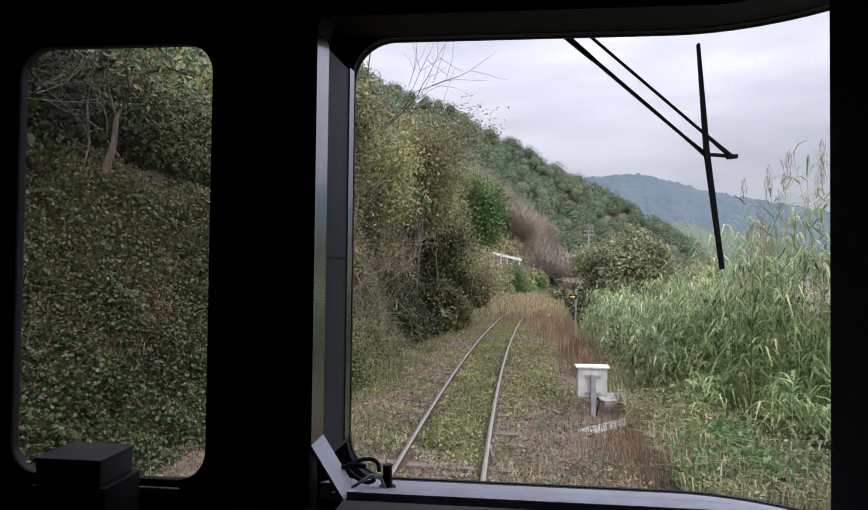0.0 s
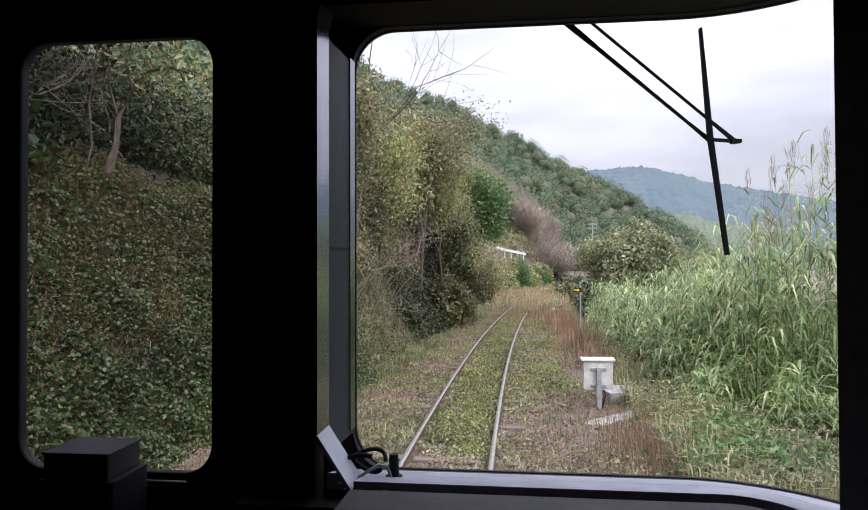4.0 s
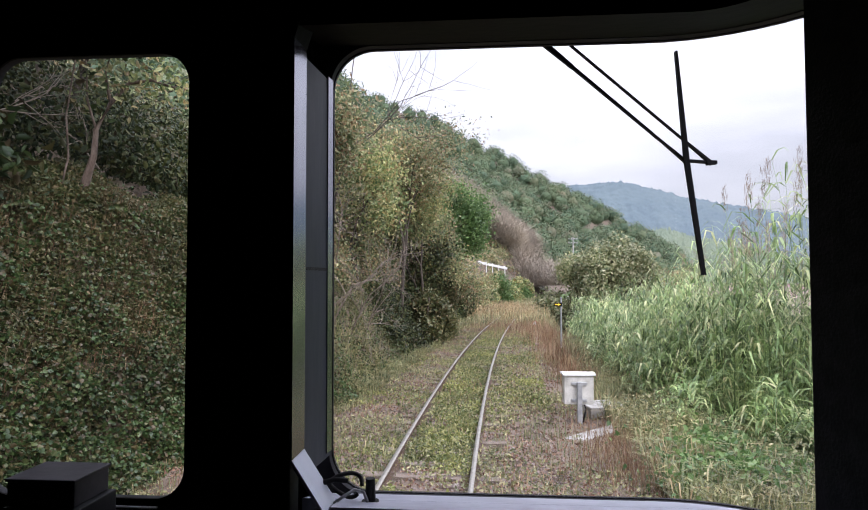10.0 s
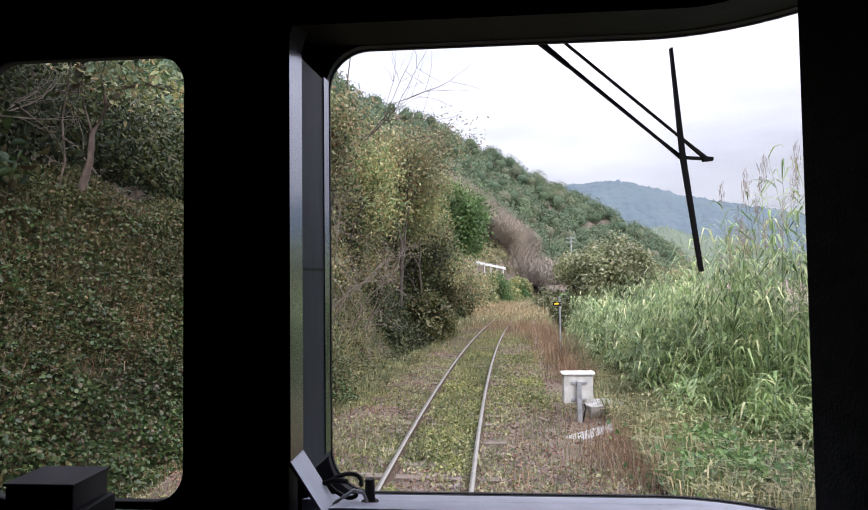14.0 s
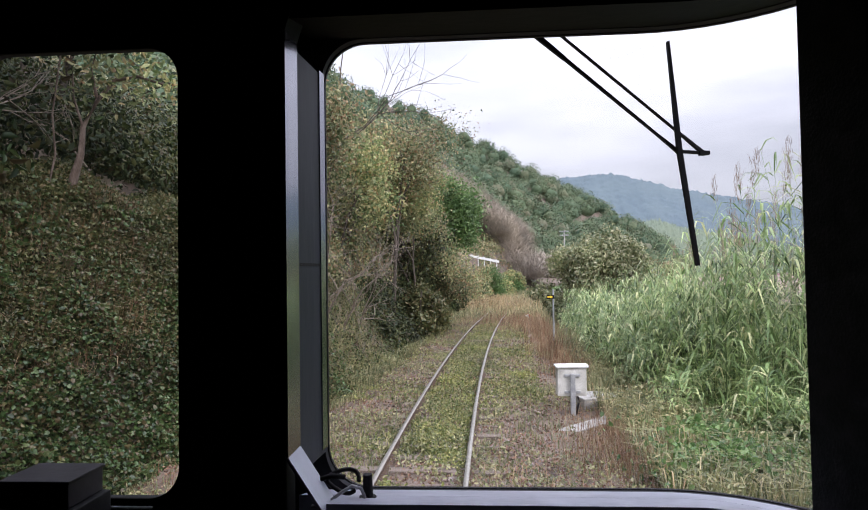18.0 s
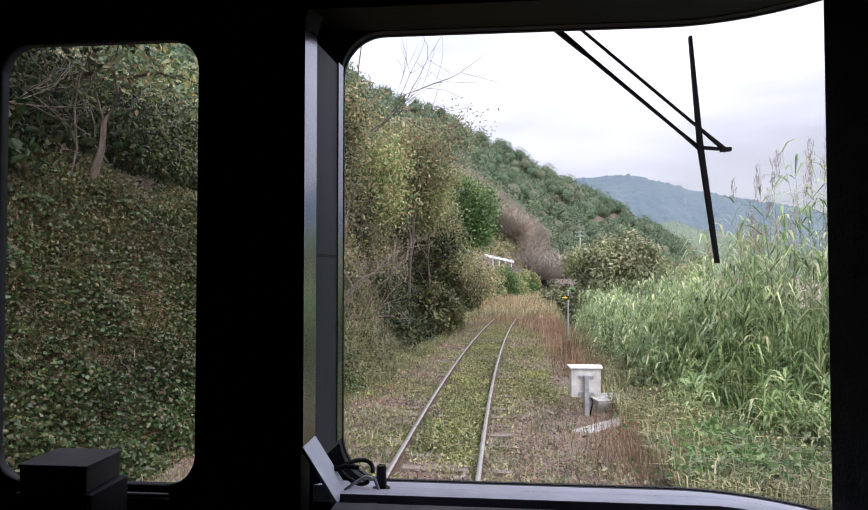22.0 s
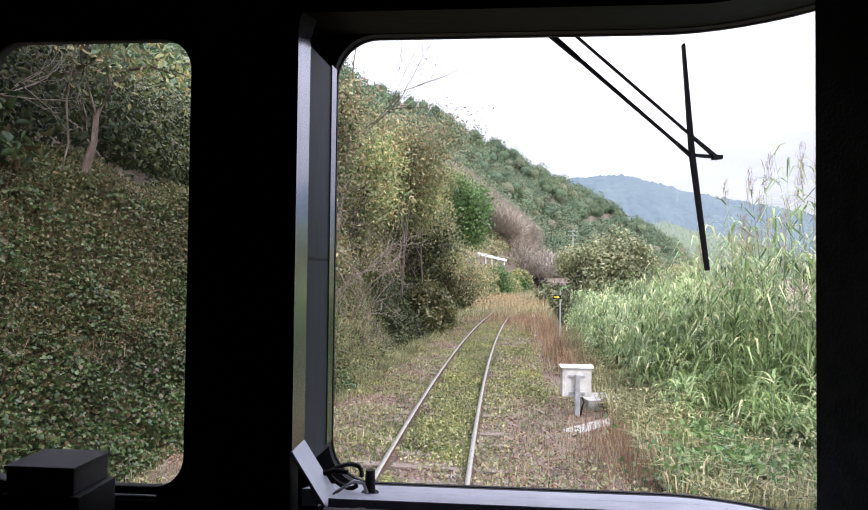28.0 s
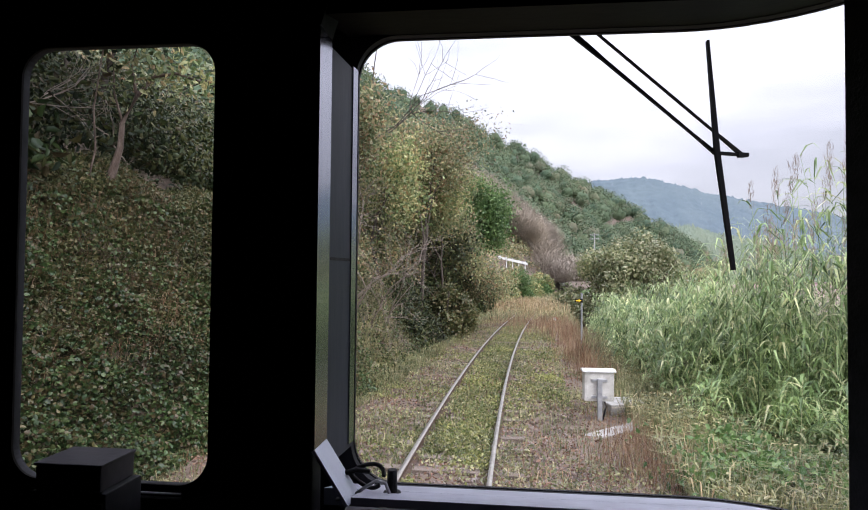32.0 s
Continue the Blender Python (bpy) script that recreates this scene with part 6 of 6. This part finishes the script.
# trim round the windscreen
tr = cab_thing("window_trim", "grey metal lining round the windscreen", "trim", "structure")
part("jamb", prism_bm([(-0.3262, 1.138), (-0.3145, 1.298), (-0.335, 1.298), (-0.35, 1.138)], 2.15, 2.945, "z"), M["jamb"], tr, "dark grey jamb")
part("jamb_edge", prism_bm([(-0.3143, 1.266), (-0.3118, 1.296), (-0.3145, 1.296), (-0.3168, 1.266)], 2.16, 2.95, "z"), M["strip"], tr, "bright silver edge")
part("joint", prism_bm([(-0.3245, 1.145), (-0.3135, 1.285), (-0.33, 1.285), (-0.335, 1.15)], 2.5385, 2.5445, "z"), M["rubber"], tr, "dark joint")
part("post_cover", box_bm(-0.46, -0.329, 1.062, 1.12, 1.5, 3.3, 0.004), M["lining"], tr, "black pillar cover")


def swept(name, path, section, mat, label):
    """A strip along the cab's front edge. path: (s, z) corners; section: (offset, rise) corners."""
    bm = bmesh.new()
    rows = [[bm.verts.new((*front(s, o), z + dz)) for o, dz in section] for s, z in path]
    k = len(section)
    for a, b in zip(rows, rows[1:]):
        for j in range(k):
            bm.faces.new((a[j], a[(j + 1) % k], b[(j + 1) % k], b[j]))
    bm.faces.new(rows[0]), bm.faces.new(rows[-1])
    bmesh.ops.recalc_face_normals(bm, faces=bm.faces[:])
    return part(name, bm, mat, tr, label)


ALONG = [-0.335 + 1.15 * i / 30 for i in range(31)]
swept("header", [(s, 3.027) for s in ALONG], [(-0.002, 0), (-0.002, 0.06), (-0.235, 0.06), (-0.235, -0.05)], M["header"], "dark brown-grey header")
swept("sill", [(s, 2.069) for s in ALONG], [(-0.002, 0), (-0.14, 0.037), (-0.14, 0.005), (-0.002, -0.03)], M["sill"], "grey painted sill")
# silver edge: down the post, across the slanting corner and along the sill
for nm, a, b in (("edge_strip", (-0.324, 2.955), (-0.324, 2.2055)), ("corner_plate", (-0.324, 2.205), (-0.262, 2.1105)), ("corner_cap", (-0.31, 3.0), (-0.324, 2.956))):
    d_ = Vector((b[0] - a[0], b[1] - a[1])).normalized()
    o_ = Vector((d_.y, -d_.x)) * 0.006
    part(nm, prism_bm([a, b, (b[0] + o_.x, b[1] + o_.y), (a[0] + o_.x, a[1] + o_.y)], 1.06, 1.136, "y"), M[{"edge_strip": "strip", "corner_plate": "lip", "corner_cap": "cap"}[nm]], tr, "olive painted corner" if nm == "corner_cap" else "silver metal edge")
swept("sill_edge", [(max(s, -0.262), 2.069) for s in ALONG[2:]], [(-0.1405, 0.037), (-0.24, 0.058), (-0.24, 0.045), (-0.1405, 0.02)], M["sill"], "grey painted sill edge")
swept("ledge", [(max(s, -0.262), 2.069) for s in ALONG[2:]], [(-0.264, 0.052), (-0.4, 0.06), (-0.4, 0.03), (-0.264, 0.03)], M["box"], "dark painted ledge")
part("lower_panel", box_bm(-0.46, 0.5, 1.02, 1.058, 1.3, 2.095), M["lining"], tr, "black panel below the sill")
part("corner_post", prism_bm([(0.528, 1.02), (0.556, 1.06), (0.72, 1.02), (0.72, 0.9), (0.56, 0.9)], 1.2, 3.5, "z"), M["rubber"], tr, "black corner post")

# closing walls of the cab
for nm, b, lab in (("wall_right", (0.725, 0.80, -1.6, 0.95), "dark side wall of the cab"), ("wall_left", (-2.42, -2.345, -1.6, 1.36), "dark side wall of the cab"),
                   ("wall_back", (-2.34, 0.72, -1.68, -1.605), "dark rear wall of the cab")):
    ob = part(nm, box_bm(b[0], b[1], b[2], b[3], 1.2, 3.5), M["lining"], None)
    ob.matrix_world = CAB
    tagged(ob, lab, "wall", kind="structure")
ob = part("floor", box_bm(-2.42, 0.8, -1.68, 1.3, 1.1, 1.196), M["lining"], None)
ob.matrix_world = CAB
tagged(ob, "dark cab floor", "floor", kind="structure")
ob = part("ceiling", box_bm(-2.42, 0.8, -1.68, 1.45, 3.504, 3.6), M["lining"], None)
ob.matrix_world = CAB
tagged(ob, "dark cab ceiling", "ceiling", kind="structure")

# running gear that carries the cab on the rails
bg = cab_thing("bogie", "rusty dark steel bogie under the cab on the rails", "bogie")
part("frame", box_bm(-1.75, 0.15, -1.5, 0.9, 0.62, 1.096, 0.03), M["rail"], bg)
for v_ in (-1.1, 0.5):
    for u_ in (-1.366, -0.234):
        bm = bmesh.new()
        for r_, d_, o_ in ((0.43, 0.1, 0.0), (0.455, 0.025, 0.06 if u_ < -0.8 else -0.06)):
            bmesh.ops.create_cone(bm, cap_ends=True, segments=36, radius1=r_, radius2=r_, depth=d_,
                                  matrix=Matrix.Translation((u_ + o_, v_, 0.432)) @ Matrix.Rotation(math.pi / 2, 4, "Y"))
        part("wheel", bm, M["rail"], bg, "dark steel wheel")
    av, ap = tube_arrays([(np.array([(-1.3, v_, 0.432), (-0.8, v_, 0.432), (-0.3, v_, 0.432)]), np.full(3, 0.07))], 12)
    add("axle", fast_mesh("axle", av, ap), M["rail"], bg)

# box on the middle door
bx_ = cab_thing("equipment_box", "small dark grey metal box below the door window", "box")
bbody = part("body", box_bm(-0.922, -0.783, 1.15, 1.262, 2.078, 2.125, 0.003), M["box"], bx_)
part("lid", box_bm(-0.925, -0.78, 1.147, 1.265, 2.1255, 2.132, 0.002), M["box"], bx_, "flat lid with a worn edge")
part("base", box_bm(-0.928, -0.769, 1.145, 1.268, 1.9, 2.077, 0.003), M["lining"], bx_, "dark base flange")
part("face_plate", box_bm(-0.925, -0.772, 1.137, 1.144, 1.9, 2.06, 0.001), M["lining"], bbody)

# wiper outside the glass
wp = cab_thing("windscreen_wiper", "black windscreen wiper with twin arms and a straight blade", "wiper")
K = 1.42 / 1.30


def wu(u, z):
    return (u * K, 1.42, 2.51 + (z - 2.51) * K)


def strip(name, a, b, w0, w1, label="", dy=0.0, thick=0.012):
    a, b = Vector(a), Vector(b)
    d = (b - a).normalized()
    n_ = Vector((d.z, 0, -d.x))
    bm = prism_bm([(v.x, v.z) for v in (a + n_ * w0, b + n_ * w1, b - n_ * w1, a - n_ * w0)], a.y + dy, a.y + dy + thick, "y")
    return part(name, bm, M["wiper"], wp, label)


strip("main_arm", wu(0.09, 3.065), wu(0.2, 2.967), 0.0076, 0.0038)
strip("main_arm_rod", wu(0.199, 2.968), wu(0.385, 2.802), 0.003, 0.0018)
strip("main_arm_tip", wu(0.384, 2.803), wu(0.43, 2.762), 0.0018, 0.0036)
strip("link_arm", wu(0.145, 3.062), wu(0.43, 2.8055), 0.0016, 0.0014, dy=0.004)
strip("link_arm_end", wu(0.429, 2.8065), wu(0.484, 2.757), 0.0018, 0.0038, dy=0.004)
strip("blade_link", wu(0.424, 2.765), wu(0.488, 2.759), 0.003, 0.003)
strip("link_knuckle", wu(0.47, 2.759), wu(0.49, 2.759), 0.0055, 0.004, dy=-0.003)
strip("blade", wu(0.409, 2.99), wu(0.4265, 2.765), 0.0026, 0.0054, "black rubber blade", dy=-0.014)
strip("blade", wu(0.4265, 2.765), wu(0.457, 2.527), 0.0054, 0.004, "black rubber blade", dy=-0.014)
strip("pivot_housing", wu(0.05, 3.09), wu(0.19, 3.085), 0.02, 0.02, dy=-0.02, thick=0.04)

# hose and valve on the sill
hv = cab_thing("washer_valve", "small valve with a looped grey and black hose on the sill", "valve")
ang = np.linspace(0, 1.8 * math.pi, 24)
pts = np.stack([-0.248 + 0.03 * np.cos(ang), 1.15 + 0.012 * np.sin(2 * ang), 2.136 + 0.021 * np.sin(ang)], 1)
add("hose", fast_mesh("hose", *tube_arrays([(pts, np.full(24, 0.0042))], 8)), M["rubber"], hv, "black looped hose")
pts = np.array([(-0.3, 1.12, 2.1), (-0.272, 1.12, 2.106), (-0.248, 1.118, 2.124), (-0.225, 1.12, 2.138), (-0.21, 1.125, 2.132), (-0.204, 1.128, 2.116), (-0.203, 1.13, 2.1)])
add("hose", fast_mesh("hose", *tube_arrays([(pts, np.full(7, 0.0032))], 8)), M["hose"], hv, "grey hose")
pts = np.array([(-0.29, 1.12, 2.088), (-0.26, 1.11, 2.1), (-0.235, 1.11, 2.096), (-0.22, 1.115, 2.108)])
add("hose", fast_mesh("hose", *tube_arrays([(pts, np.full(4, 0.004))], 8)), M["hose"], hv, "grey hose")
pts = np.array([(-0.285, 1.13, 2.146), (-0.265, 1.13, 2.152), (-0.24, 1.13, 2.15)])
add("lever", fast_mesh("lever", *tube_arrays([(pts, np.full(3, 0.005))], 8)), M["rubber"], hv)
bm = bmesh.new()
bmesh.ops.create_cone(bm, cap_ends=True, segments=18, radius1=0.0105, radius2=0.0085, depth=0.055, matrix=Matrix.Translation((-0.2, 1.14, 2.125)))
bmesh.ops.create_cone(bm, cap_ends=True, segments=18, radius1=0.018, radius2=0.016, depth=0.012, matrix=Matrix.Translation((-0.2, 1.14, 2.106)))
part("valve_body", bm, M["rubber"], hv, "black valve body")
ang = np.linspace(0, 2 * math.pi, 20)
pts = np.stack([-0.2 + 0.014 * np.cos(ang), np.full(20, 1.055), 2.1 + 0.014 * np.sin(ang)], 1)
add("pull_ring", fast_mesh("pull_ring", *tube_arrays([(pts, np.full(20, 0.002))], 6)), M["hose"], hv, "small wire pull ring")
